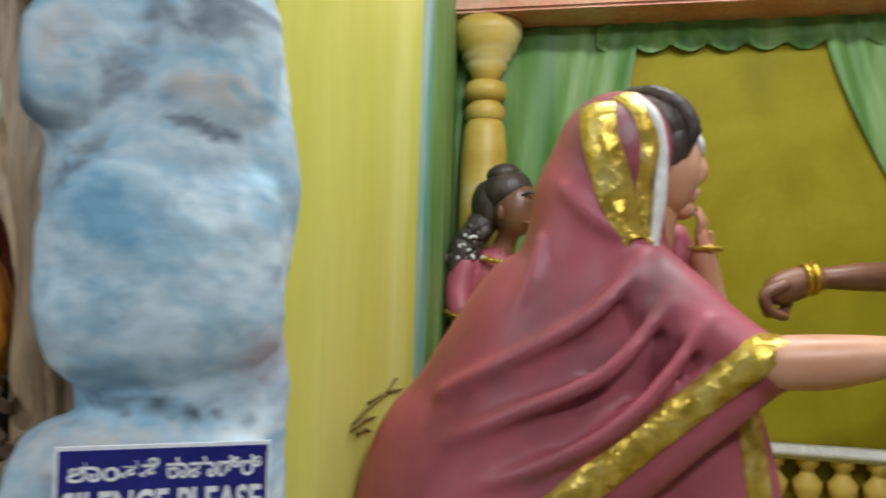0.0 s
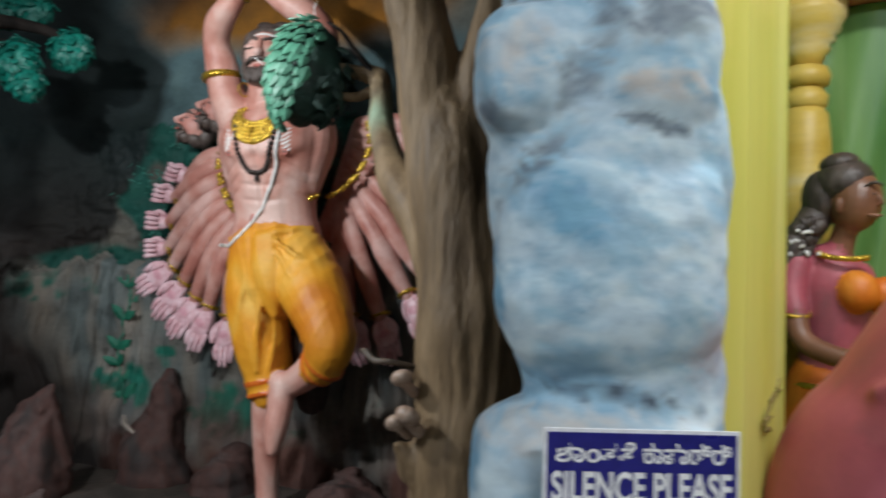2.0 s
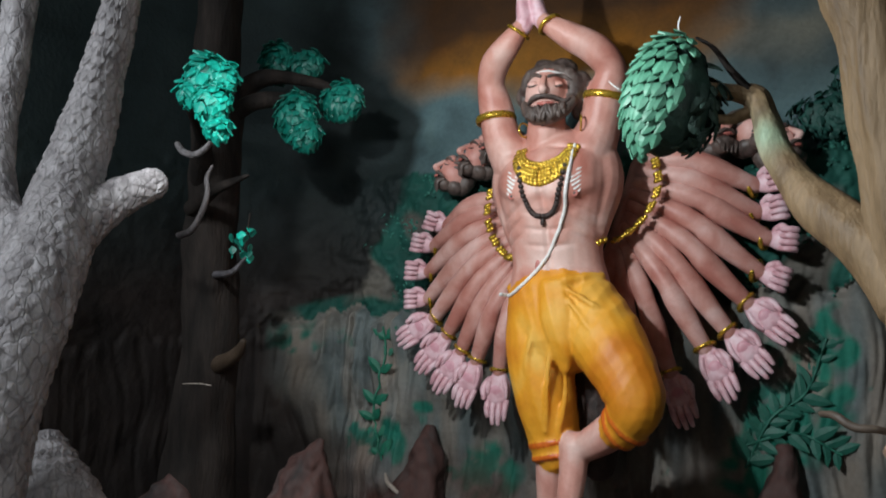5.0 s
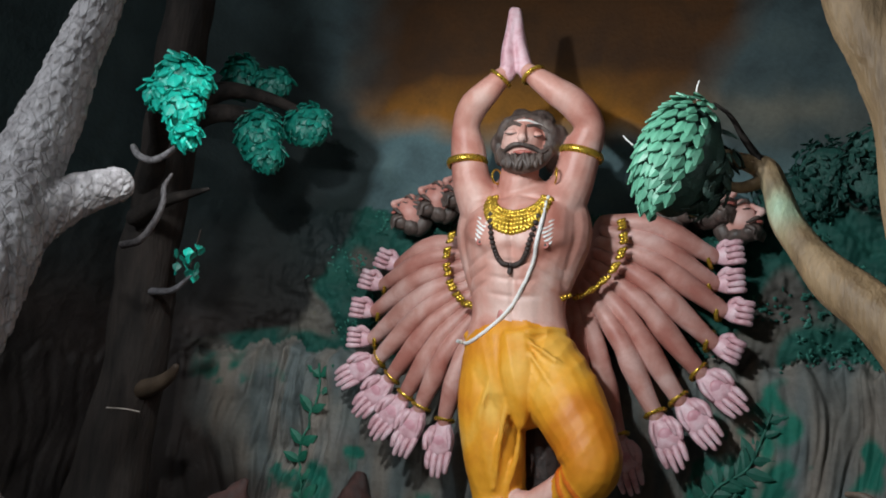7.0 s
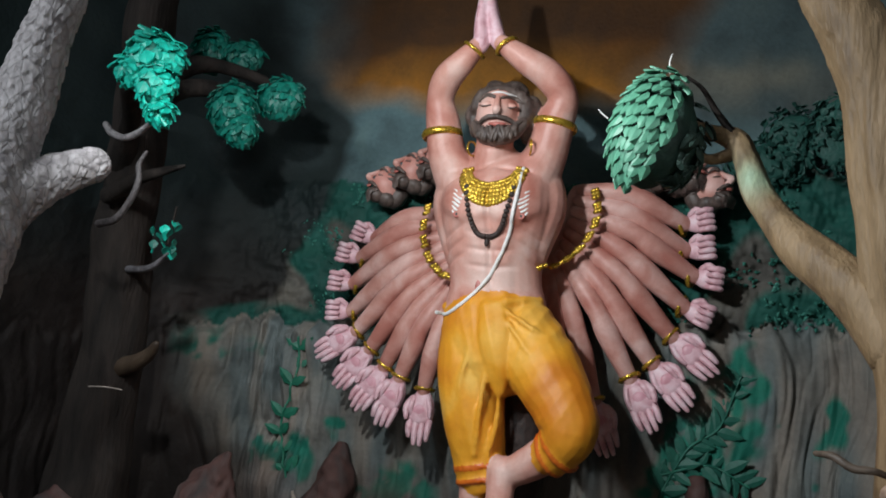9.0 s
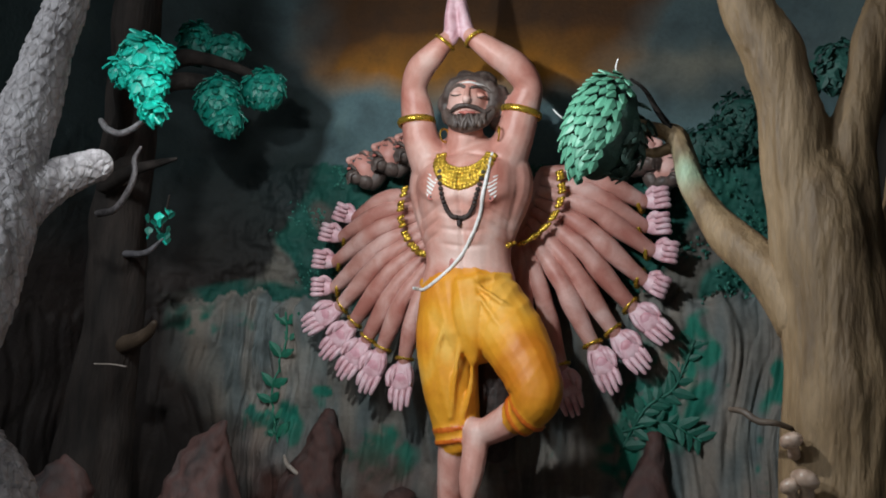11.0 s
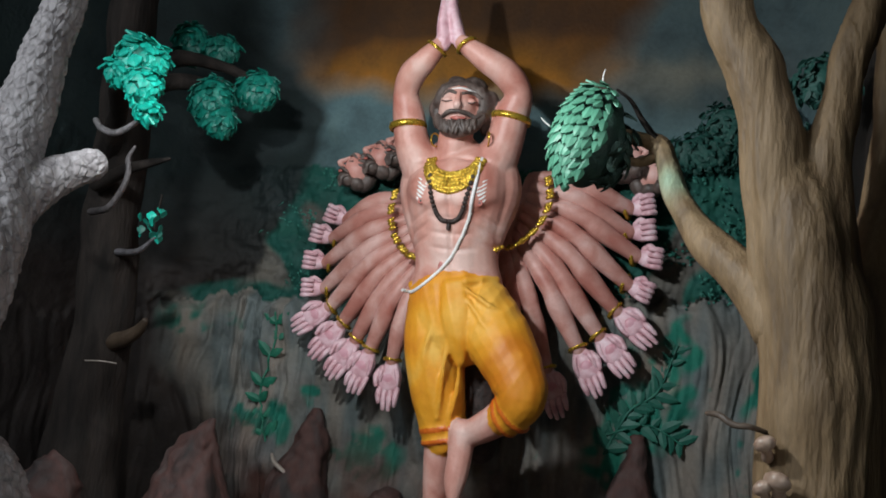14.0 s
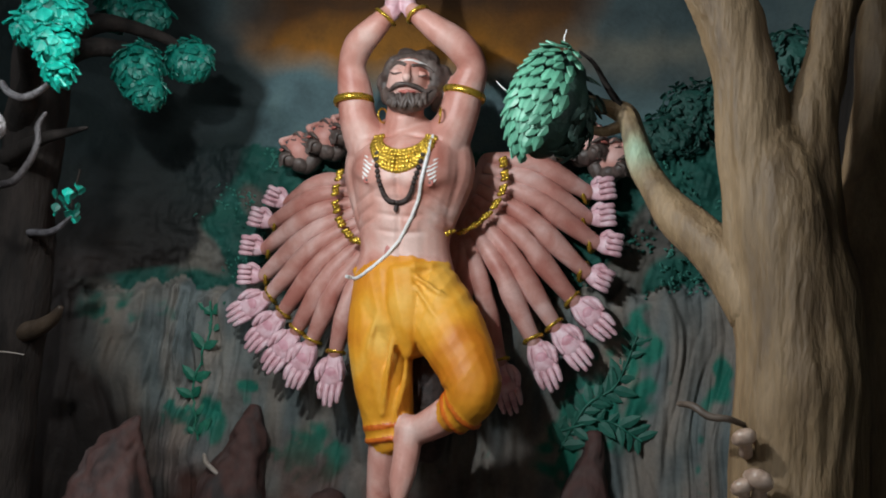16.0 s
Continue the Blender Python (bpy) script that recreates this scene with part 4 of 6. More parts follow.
def hand(bm, at, along, across, size, curled, mat, seed=0, hollow=None):
    """A palm seen from the front, with four fingers and a thumb."""
    y, x = Vector(along).normalized(), Vector(across)
    x = (x - y * x.dot(y)).normalized()
    z = x.cross(y)
    o = Vector(at)
    rng = random.Random(seed)

    def w(a, b, c):
        p = o + x * a * size * (1.28 if curled else 1.18) + y * b * size - z * c * size
        return (p.x, p.y, p.z)
    tube(bm, [(*w(0, -0.10, 0), 0.20 * size, 0.15 * size), (*w(0, 0.15, 0), 0.32 * size, 0.15 * size), (*w(0, 0.42, 0), 0.34 * size, 0.14 * size), (*w(0, 0.58, 0), 0.31 * size, 0.12 * size)], 10, 3, mat, side=tuple(z))
    s = 1 if seed % 2 else -1
    for k in range(4):
        a = (k - 1.5) * 0.138
        l = (0.42, 0.52, 0.50, 0.38)[k if s > 0 else 3 - k] * rng.uniform(0.92, 1.08)
        r = 0.082 * size
        if curled:
            rows = [(*w(a, 0.60, 0.02), r * 1.1), (*w(a * 1.05, 0.68, -0.13), r * 1.15), (*w(a * 1.05, 0.52, -0.26), r * 1.1), (*w(a, 0.30, -0.20), r * 0.9)]
        else:
            rows = [(*w(a, 0.58, 0), r * 1.1), (*w(a * 1.02, 0.60 + l * 0.5, -0.06), r), (*w(a * 0.95, 0.60 + l, -0.02), r * 0.72)]
        tube(bm, rows, 7, 3, mat)
    rows = [(*w(0.20 * s, 0.06, -0.04), 0.10 * size), (*w(0.30 * s, 0.28, -0.12), 0.09 * size), (*w((0.16 if curled else 0.27) * s, 0.54, -0.22 if curled else -0.16), 0.06 * size)]
    tube(bm, rows, 7, 3, mat)
    if hollow is not None and not curled:
        ball(bm, w(0.01 * s, 0.36, -0.112), (0.17 * size, 0.036 * size, 0.17 * size), hollow, (0, 0, 0), 10, 6)
        tube(bm, [(*w(0.17 * s, 0.05, -0.09), 0.09 * size), (*w(0.20 * s, 0.25, -0.12), 0.085 * size), (*w(0.20 * s, 0.42, -0.08), 0.05 * size)], 7, 3, mat)
        tube(bm, [(*w(-0.14 * s, 0.04, -0.08), 0.08 * size), (*w(-0.21 * s, 0.26, -0.10), 0.07 * size), (*w(-0.22 * s, 0.48, -0.07), 0.05 * size)], 7, 3, mat)


def hero_statue():
    b = bmesh.new()
    S, S2, P, C, R, H, G, B, W, L, LB, PB = range(12)
    mats = [SKIN, SKIN2, PALM, ORANGE, STRIPE, GREYHAIR, GOLD, BEAD, WHITE, LIP, GREYHAIR, PALMPINK]
    # trunk of the body
    tube(b, [(-2.061, 3.080, 1.466, 0.210, 0.15), (-2.073, 3.090, 1.596, 0.216, 0.14), (-2.081, 3.090, 1.700, 0.196, 0.128), (-2.090, 3.080, 1.843, 0.210, 0.14), (-2.094, 3.070, 1.999, 0.244, 0.155), (-2.109, 3.090, 2.122, 0.236, 0.13), (-2.140, 3.100, 2.213, 0.131, 0.09)], 28, 6, S)
    tube(b, [(-2.137, 3.080, 2.173, 0.085), (-2.124, 3.050, 2.249, 0.082), (-2.120, 3.050, 2.327, 0.079)], 16, 4, S)
    tube(b, [(-1.925, 3.110, 2.186, 0.075), (-1.905, 3.110, 2.043, 0.100), (-1.935, 3.100, 1.880, 0.085), (-1.955, 3.090, 1.723, 0.055)], 16, 5, S)
    tube(b, [(-2.295, 3.110, 2.165, 0.075), (-2.295, 3.110, 2.03, 0.095), (-2.255, 3.100, 1.86, 0.080), (-2.215, 3.090, 1.72, 0.055)], 16, 5, S)
    # raised arms
    tube(b, [(-2.275, 3.100, 2.129, 0.112), (-2.338, 3.080, 2.243, 0.086), (-2.366, 3.060, 2.383, 0.076), (-2.378, 3.030, 2.484, 0.061), (-2.341, 2.990, 2.561, 0.064), (-2.267, 2.950, 2.616, 0.054), (-2.204, 2.940, 2.680, 0.038)], 18, 6, S)
    tube(b, [(-1.961, 3.100, 2.135, 0.117), (-1.904, 3.090, 2.259, 0.090), (-1.872, 3.070, 2.386, 0.081), (-1.842, 3.040, 2.483, 0.064), (-1.897, 3.000, 2.562, 0.066), (-1.998, 2.960, 2.624, 0.056), (-2.093, 2.940, 2.687, 0.038)], 18, 6, S)
    # joined palms
    tube(b, [(-2.188, 2.940, 2.679, 0.034, 0.032), (-2.194, 2.940, 2.786, 0.030, 0.046), (-2.190, 2.940, 2.866, 0.025, 0.042), (-2.192, 2.940, 2.968, 0.019, 0.025)], 12, 5, P)
    tube(b, [(-2.111, 2.950, 2.692, 0.034, 0.032), (-2.139, 2.950, 2.788, 0.029, 0.046), (-2.158, 2.950, 2.869, 0.024, 0.042), (-2.176, 2.950, 2.972, 0.019, 0.025)], 12, 5, P)
    # head, tipped back, with beard and hair
    ball(b, (-2.109, 3.020, 2.396), (0.093, 0.11, 0.116), S, (-20, 0, 0), 20, 14)
    ball(b, (-2.118, 3.100, 2.424), (0.125, 0.10, 0.105), H, (-14, 0, 0), 20, 12)
    ball(b, (-2.229, 3.080, 2.386), (0.022, 0.05, 0.064), H)
    ball(b, (-1.998, 3.090, 2.378), (0.034, 0.06, 0.083), H)
    tube(b, [(-2.221, 3.030, 2.437, 0.020), (-2.192, 3.010, 2.490, 0.022), (-2.114, 2.995, 2.506, 0.022), (-2.047, 3.010, 2.494, 0.024), (-2.005, 3.030, 2.436, 0.024)], 10, 5, H)
    tube(b, [(-2.198, 2.990, 2.356, 0.022), (-2.159, 2.970, 2.306, 0.032), (-2.083, 2.940, 2.288, 0.039), (-2.026, 2.970, 2.311, 0.032), (-1.990, 2.990, 2.356, 0.024)], 12, 5, H)
    for k in range(24):
        a = radians(-28 + 236 * k / 23)
        e = 1 + 0.16 * math.sin(5.1 * k)
        c, v = math.cos(a) * (1.12 if math.cos(a) > 0 else 0.92), math.sin(a)
        tube(b, [(-2.086 + 0.078 * c, 3.0, 2.415 + 0.082 * v, 0.010), (-2.086 + 0.100 * c, 3.02, 2.418 + 0.104 * v + 0.008 * math.sin(3 * k), 0.016), (-2.082 + 0.120 * c * e, 3.08, 2.405 + 0.108 * v * e - 0.012, 0.014), (-2.082 + 0.135 * c * e, 3.11, 2.375 + 0.105 * v * e, 0.006)], 8, 4, H)
    for at, size in (((-1.985, 3.07, 2.45), (0.050, 0.05, 0.055)), ((-1.965, 3.09, 2.36), (0.042, 0.05, 0.065)), ((-2.05, 3.07, 2.53), (0.06, 0.05, 0.038)), ((-2.13, 3.06, 2.535), (0.055, 0.05, 0.034)), ((-2.18, 3.07, 2.505), (0.05, 0.05, 0.034)), ((-1.975, 3.08, 2.41), (0.05, 0.05, 0.06)), ((-2.235, 3.08, 2.43), (0.035, 0.05, 0.055))):
        ball(b, at, size, H, (0, 20, 0), 14, 9)
    # dhoti
    tube(b, [(-2.070, 3.080, 1.582, 0.215, 0.15), (-2.058, 3.070, 1.466, 0.225, 0.16), (-2.032, 3.060, 1.366, 0.200, 0.15)], 26, 5, C)
    tube(b, [(-2.163, 3.080, 1.498, 0.130), (-2.153, 3.070, 1.317, 0.140), (-2.123, 3.070, 1.141, 0.130), (-2.091, 3.080, 1.004, 0.110), (-2.070, 3.080, 0.913, 0.100)], 20, 6, C)
    tube(b, [(-1.943, 3.060, 1.513, 0.139), (-1.838, 3.000, 1.369, 0.147), (-1.741, 2.930, 1.234, 0.125), (-1.705, 2.900, 1.145, 0.110), (-1.744, 2.930, 1.072, 0.091), (-1.787, 2.950, 1.042, 0.082)], 20, 6, C)
    tube(b, [(-2.050, 2.930, 1.594, 0.053, 0.02), (-2.027, 2.910, 1.476, 0.062, 0.03), (-2.005, 2.920, 1.356, 0.048, 0.03), (-1.995, 2.950, 1.253, 0.024, 0.02)], 12, 5, C)
    tube(b, [(-2.276, 3.060, 1.584, 0.020, 0.02), (-2.153, 2.975, 1.591, 0.020, 0.02), (-2.026, 2.945, 1.604, 0.020, 0.02), (-1.942, 2.975, 1.617, 0.020, 0.02), (-1.879, 3.050, 1.628, 0.017, 0.02)], 10, 5, C)
    for pts in (
        [(-2.083, 2.930, 1.523, 0.010), (-2.144, 2.930, 1.320, 0.013), (-2.163, 2.960, 1.119, 0.010)],
        [(-2.034, 2.920, 1.427, 0.010), (-2.059, 2.930, 1.228, 0.013), (-2.078, 2.970, 1.003, 0.010)],
        [(-2.001, 2.930, 1.331, 0.008), (-1.998, 2.970, 1.159, 0.012), (-2.040, 2.990, 0.969, 0.010)],
        [(-1.990, 2.930, 1.578, 0.008), (-1.872, 2.900, 1.511, 0.012), (-1.756, 2.960, 1.449, 0.008)],
        [(-1.971, 2.910, 1.529, 0.008), (-1.858, 2.870, 1.404, 0.012), (-1.717, 2.860, 1.309, 0.010)],
        [(-1.963, 2.910, 1.432, 0.008), (-1.850, 2.870, 1.297, 0.012), (-1.718, 2.840, 1.205, 0.010)],
        [(-1.936, 2.910, 1.337, 0.008), (-1.834, 2.880, 1.216, 0.012), (-1.728, 2.860, 1.122, 0.010)],
        [(-2.244, 3.000, 1.464, 0.008), (-2.252, 3.020, 1.258, 0.012), (-2.198, 3.020, 1.061, 0.008)],
    ):
        tube(b, pts, 8, 6, C)
    # hem bands
    tube(b, [(-2.080, 3.080, 0.962, 0.110), (-2.076, 3.080, 0.947, 0.113)], 20, 2, R, round_ends=False)
    tube(b, [(-2.070, 3.080, 0.908, 0.108), (-2.066, 3.080, 0.893, 0.108)], 20, 2, R, round_ends=False)
    tube(b, [(-1.734, 2.925, 1.079, 0.103), (-1.748, 2.930, 1.067, 0.103)], 20, 2, R, round_ends=False)
    tube(b, [(-1.772, 2.945, 1.049, 0.093), (-1.787, 2.950, 1.040, 0.091)], 20, 2, R, round_ends=False)
    # legs
    tube(b, [(-2.080, 3.080, 0.967, 0.080), (-2.089, 3.090, 0.813, 0.070), (-2.091, 3.100, 0.636, 0.060), (-2.083, 3.100, 0.463, 0.050), (-2.079, 3.100, 0.352, 0.055)], 16, 5, S)
    tube(b, [(-2.084, 3.120, 0.346, 0.05), (-2.055, 3.000, 0.347, 0.045, 0.06), (-2.026, 2.880, 0.362, 0.03, 0.05)], 12, 4, S)
    tube(b, [(-1.740, 2.940, 1.086, 0.077), (-1.838, 2.970, 1.010, 0.070), (-1.933, 3.000, 0.950, 0.058), (-1.967, 3.000, 0.920, 0.048)], 14, 5, S)
    tube(b, [(-1.970, 3.000, 0.958, 0.059), (-1.967, 2.980, 0.857, 0.056), (-1.972, 2.950, 0.753, 0.049), (-1.971, 2.930, 0.681, 0.029)], 12, 5, S)
    def muscle(x, z):
        """Chest plates, the row of belly pads, and the grooves between them."""
        dx = x + 2.068 + 0.075 * (z - 1.67)
        u = abs(dx)

        def soft(t):
            return 1 / (1 + math.exp(-max(-30.0, min(30.0, t))))
        edge = 1.935 + 0.55 * max(0.0, u - 0.12) + 0.02 * math.exp(-(u / 0.03) ** 2)
        d = 0.024 * soft((z - edge) / 0.009) * soft((2.13 - z) / 0.035) * soft((0.20 - u) / 0.018)
        d -= 0.012 * math.exp(-(dx / 0.013) ** 2) * soft((z - 1.67) / 0.02) * soft((2.10 - z) / 0.02)
        belly = soft((edge - z) / 0.012) * soft((z - 1.65) / 0.02)
        d += belly * 0.008 * soft((0.082 - u) / 0.010)
        for z0 in (1.880, 1.812, 1.745):
            d -= belly * 0.007 * math.exp(-((z - z0 - 0.10 * u) / 0.010) ** 2) * soft((0.09 - u) / 0.012)
        for k in range(3):
            d -= 0.008 * math.exp(-((z - 1.90 + 0.055 * k + 0.5 * (u - 0.14)) / 0.011) ** 2) * soft((u - 0.115) / 0.012) * soft((0.205 - u) / 0.01)
        d -= 0.012 * math.exp(-((z - 2.165 + 0.10 * u) / 0.011) ** 2) * soft((0.16 - u) / 0.02) * soft((u - 0.025) / 0.01)
        return d

    # added block in the bead colour: darkens the leg gap, stops lamplight through it
    tube(b, [(-1.965, 3.22, 1.30, 0.085), (-1.935, 3.22, 1.05, 0.100), (-1.93, 3.21, 0.86, 0.075)], 14, 4, B)
    body = fused(b, 0.007, 5)
    for v in body.verts:
        x, y, z = v.co
        v.co += v.normal * 0.0012 * ns(x, y, z, 26)
        if v.normal.y < -0.15 and 1.60 < z < 2.24 and -2.36 < x < -1.83:
            v.co += v.normal * muscle(x, z) * min(1.0, -2 * v.normal.y)
        if any(fa.material_index == C for fa in v.link_faces):
            lean = 0.30 * (z - 1.3) if x < -1.93 else 0.55 * (1.3 - z)
            fold = 1 - abs(ns((x + lean) * 11, y * 4, z * 2.0 + 7))
            v.co += v.normal * ((0.015 if x < -1.93 else 0.010) * (fold - 0.82) + 0.0012 * ns((x + lean) * 30, y * 6, z * 3))
    tree = BVHTree.FromBMesh(body)

    def front(x, z, lift=0.0):
        p, n, _, _ = tree.ray_cast(Vector((x, 2.2, z)), Vector((0, 1, 0)))
        return (Vector((x, 3.0, z)) if p is None else p) + Vector((0, -lift, 0))

    def line(pts, per=6):
        return [front(q[0], q[2]) for q in spline(pts, per)]
    # face, kept plain
    nose = front(-2.09, 2.40)
    tube(body, [(-2.091, nose.y + 0.012, 2.448, 0.011), (-2.089, nose.y - 0.010, 2.406, 0.015), (-2.088, nose.y - 0.014, 2.390, 0.020), (-2.088, nose.y + 0.012, 2.378, 0.012)], 10, 4, S)
    for s in (-1, 1):
        e = front(-2.09 + s * 0.050, 2.420)
        ball(body, e, (0.024, 0.012, 0.014), S, (0, s * 8, 0))
        tube(body, [(*(e + Vector((-0.024, -0.008, -0.006))), 0.0025), (*(e + Vector((0, -0.012, -0.011))), 0.003), (*(e + Vector((0.024, -0.008, -0.006))), 0.0025)], 6, 4, H)
        tube(body, [(*front(-2.09 + s * 0.016, 2.452, 0.003), 0.008), (*front(-2.09 + s * 0.052, 2.466, 0.003), 0.010), (*front(-2.09 + s * 0.088, 2.446, 0.002), 0.005)], 8, 4, H)
        tube(body, [(*front(-2.088 + s * 0.004, 2.364, 0.010), 0.010), (*front(-2.088 + s * 0.04, 2.360, 0.010), 0.011), (*front(-2.088 + s * 0.078, 2.346, 0.007), 0.008), (*front(-2.088 + s * 0.098, 2.360, 0.006), 0.004)], 8, 4, H)
    m = front(-2.087, 2.338, 0.004)
    tube(body, [(m.x - 0.034, m.y + 0.004, m.z, 0.005), (m.x, m.y - 0.006, m.z - 0.004, 0.010), (m.x + 0.034, m.y + 0.004, m.z, 0.005)], 8, 4, L)
    for k in range(30):
        f = k / 29
        a = radians(196 + 148 * f)
        q = Vector((-2.084 + 0.105 * math.cos(a), 2.9, 2.335 + 0.052 * math.sin(a) * (1 if k % 2 else 0.6)))
        p, n, _, _ = tree.find_nearest(q)
        ball(body, p, (0.011, 0.013, 0.030), H, (0, 25 * math.sin(k), 0), 8, 6)
    tube(body, [(*front(-2.150, 2.472, 0.001), 0.005), (*front(-2.09, 2.482, 0.002), 0.006), (*front(-2.030, 2.472, 0.001), 0.005)], 8, 4, W)
    # collar, beads, cord, chest marks
    for row, (drop, half, size) in enumerate(((-0.016, 0.100, 0.011), (0.0, 0.112, 0.012), (0.018, 0.122, 0.012), (0.036, 0.130, 0.013), (0.054, 0.134, 0.013), (0.070, 0.128, 0.012))):
        for k in range(27):
            u = -1 + 2 * k / 26
            a = 1.5 * u
            x = -2.096 + half * math.sin(a) / math.sin(1.5)
            z = 2.175 - (0.110 + drop) * max(0.0, math.cos(a)) ** 0.8
            ball(body, front(x, z, 0.002), (size, 0.009, size), G, (0, 0, 0), 8, 5)
    for k in range(33):
        u = -1 + 2 * k / 32
        x = -2.09 + 0.098 * math.copysign(min(1.0, abs(u) ** 0.75), u)
        z = 1.868 + 0.20 * abs(u) ** 2.4
        ball(body, front(x, z, 0.006), 0.0118, B, (20 * k, 40 * k, 0), 8, 6)
    ball(body, front(-2.09, 1.845, 0.006), (0.011, 0.011, 0.018), B, (0, 0, 0), 8, 6)
    cord = line([(-1.974, 2.950, 2.165, 1), (-1.977, 2.950, 2.033, 1), (-2.010, 2.950, 1.854, 1), (-2.081, 2.950, 1.700, 1), (-2.173, 2.950, 1.598, 1), (-2.243, 2.950, 1.551, 1), (-2.297, 2.950, 1.552, 1)], 8)
    tube(body, [(p.x, p.y - 0.004, p.z, 0.0085) for p in cord], 8, 2, W)
    for s in (-1, 1):
        for k in range(6):
            x0, z0 = -2.09 + s * (0.108 + 0.006 * k), 2.030 - 0.015 * k
            a, c = front(x0, z0, 0.0005), front(x0 + s * (0.05 - 0.006 * k), z0 + 0.032 - 0.003 * k, 0.0005)
            tube(body, [(*a, 0.005, 0.001), (*((a + c) / 2), 0.0065, 0.001), (*c, 0.002)], 8, 3, W)
        nip = front(-2.09 + s * 0.135, 1.955)
        ball(body, nip, (0.015, 0.003, 0.014), L)
        ball(body, nip + Vector((0, -0.002, 0)), (0.006, 0.004, 0.006), LB)
    ball(body, front(-2.115, 1.665), (0.016, 0.002, 0.030), L, (0, 0, 0), 12, 8)
    # armbands, bracelets, ear rings
    ring(body, (-2.366, 3.065, 2.330), (-0.12, 0, 1), 0.082, 0.010, G, 26, 1.7)
    ring(body, (-1.875, 3.075, 2.374), (0.18, 0, 1), 0.087, 0.010, G, 26, 1.7)
    ring(body, (-2.216, 2.940, 2.664), (0.6, 0, 0.8), 0.048, 0.009, G)
    ring(body, (-2.076, 2.940, 2.676), (-0.6, 0, 0.8), 0.048, 0.009, G)
    ring(body, (-2.206, 3.000, 2.252), (1, -0.45, 0), 0.030, 0.004, G)
    ring(body, (-1.956, 3.000, 2.260), (1, 0.35, 0), 0.032, 0.004, G)

    # the fan of lesser arms
    def fan(wrist, palm, rootp, curl, seed, size, fat):
        w, p, r = Vector(wrist), Vector(palm), Vector(rootp)
        d = w - r
        up = Vector((0, 0, 1)) - d.normalized() * d.normalized().z
        mid1 = r + d * 0.33 + up * 0.035 + Vector((0, -0.03, 0))
        mid2 = r + d * 0.68 + up * 0.022 + Vector((0, -0.03, 0))
        tube(body, [(*r, fat * 0.50), (*mid1, fat * 0.82), (*(r + d * 0.50 + up * 0.040 + Vector((0, -0.042, 0))), fat * 0.80), (*(r + d * 0.60 + up * 0.030 + Vector((0, -0.036, 0))), fat * 0.92), (*mid2, fat * 0.92), (*(r + d * 0.86 + up * 0.008 + Vector((0, -0.02, 0))), fat * 0.74), (*w, fat * 0.62)], 14, 6, S2)
        ax = (p - w).normalized()
        ring(body, w - ax * 0.016, ax, fat * 0.80, 0.010, G)
        hand(body, w + ax * 0.020, ax, ax.cross(Vector((0, -1, 0))), size, curl, P, seed, PB)
    left = ((-2.801, 3.460, 1.916, -2.873, 3.440, 1.942), (-2.866, 3.450, 1.815, -2.938, 3.430, 1.831), (-2.884, 3.430, 1.681, -2.957, 3.400, 1.687), (-2.865, 3.400, 1.545, -2.943, 3.380, 1.542), (-2.817, 3.370, 1.445, -2.911, 3.350, 1.379), (-2.726, 3.340, 1.364, -2.797, 3.320, 1.271), (-2.633, 3.310, 1.290, -2.695, 3.290, 1.183), (-2.542, 3.290, 1.247, -2.581, 3.270, 1.127), (-2.409, 3.260, 1.204, -2.409, 3.240, 1.084))
    for i, row in enumerate(left):
        u = i / 8
        fan(row[:3], row[3:], (-2.40 + 0.10 * u, 3.33 - 0.06 * u, 2.02 - 0.36 * u), i < 4, i * 2 + 1, 0.178 if i > 3 else 0.138, 0.055 - 0.006 * u)
    right = ((-1.335, 3.460, 2.041, -1.256, 3.440, 2.057), (-1.326, 3.460, 1.923, -1.247, 3.440, 1.935), (-1.288, 3.450, 1.811, -1.210, 3.430, 1.803), (-1.320, 3.440, 1.671, -1.235, 3.420, 1.640), (-1.359, 3.420, 1.535, -1.277, 3.400, 1.471), (-1.432, 3.390, 1.412, -1.356, 3.370, 1.333), (-1.522, 3.360, 1.341, -1.468, 3.340, 1.241), (-1.673, 3.400, 1.230, -1.622, 3.380, 1.102), (-1.820, 3.380, 1.218, -1.767, 3.360, 1.089))
    for i, row in enumerate(right):
        u = i / 8
        fan(row[:3], row[3:], (-1.78 - 0.10 * u, 3.34 - 0.02 * u, 2.16 - 0.40 * u), i < 4, i * 2, 0.180 if i > 3 else 0.146, 0.056 - 0.003 * u)
    tube(body, [(-2.35, 3.38, 2.05, 0.05), (-2.3, 3.37, 1.85, 0.07), (-2.22, 3.34, 1.6, 0.07)], 14, 4, S2)
    tube(body, [(-1.80, 3.40, 2.15, 0.05), (-1.85, 3.39, 1.9, 0.07), (-1.92, 3.35, 1.65, 0.07)], 14, 4, S2)
    fan_tree = BVHTree.FromBMesh(body)

    def chain(pts, count):
        row = spline(pts, 30)
        for k in range(count):
            q = Vector(row[int(k * (len(row) - 1) / (count - 1))][:3])
            hit = fan_tree.ray_cast(Vector((q.x, 2.6, q.z)), Vector((0, 1, 0)))[0]
            q.y = min(q.y + 0.03, hit.y) if hit else q.y
            if k % 4 == 3:
                continue
            ball(body, q, (0.017, 0.009, 0.011), G, (0, 40 if k % 2 else -20, 0), 8, 6)
            ball(body, q + Vector((0.013, 0, 0.006)), (0.010, 0.009, 0.012), G, (0, 45, 0), 8, 6)
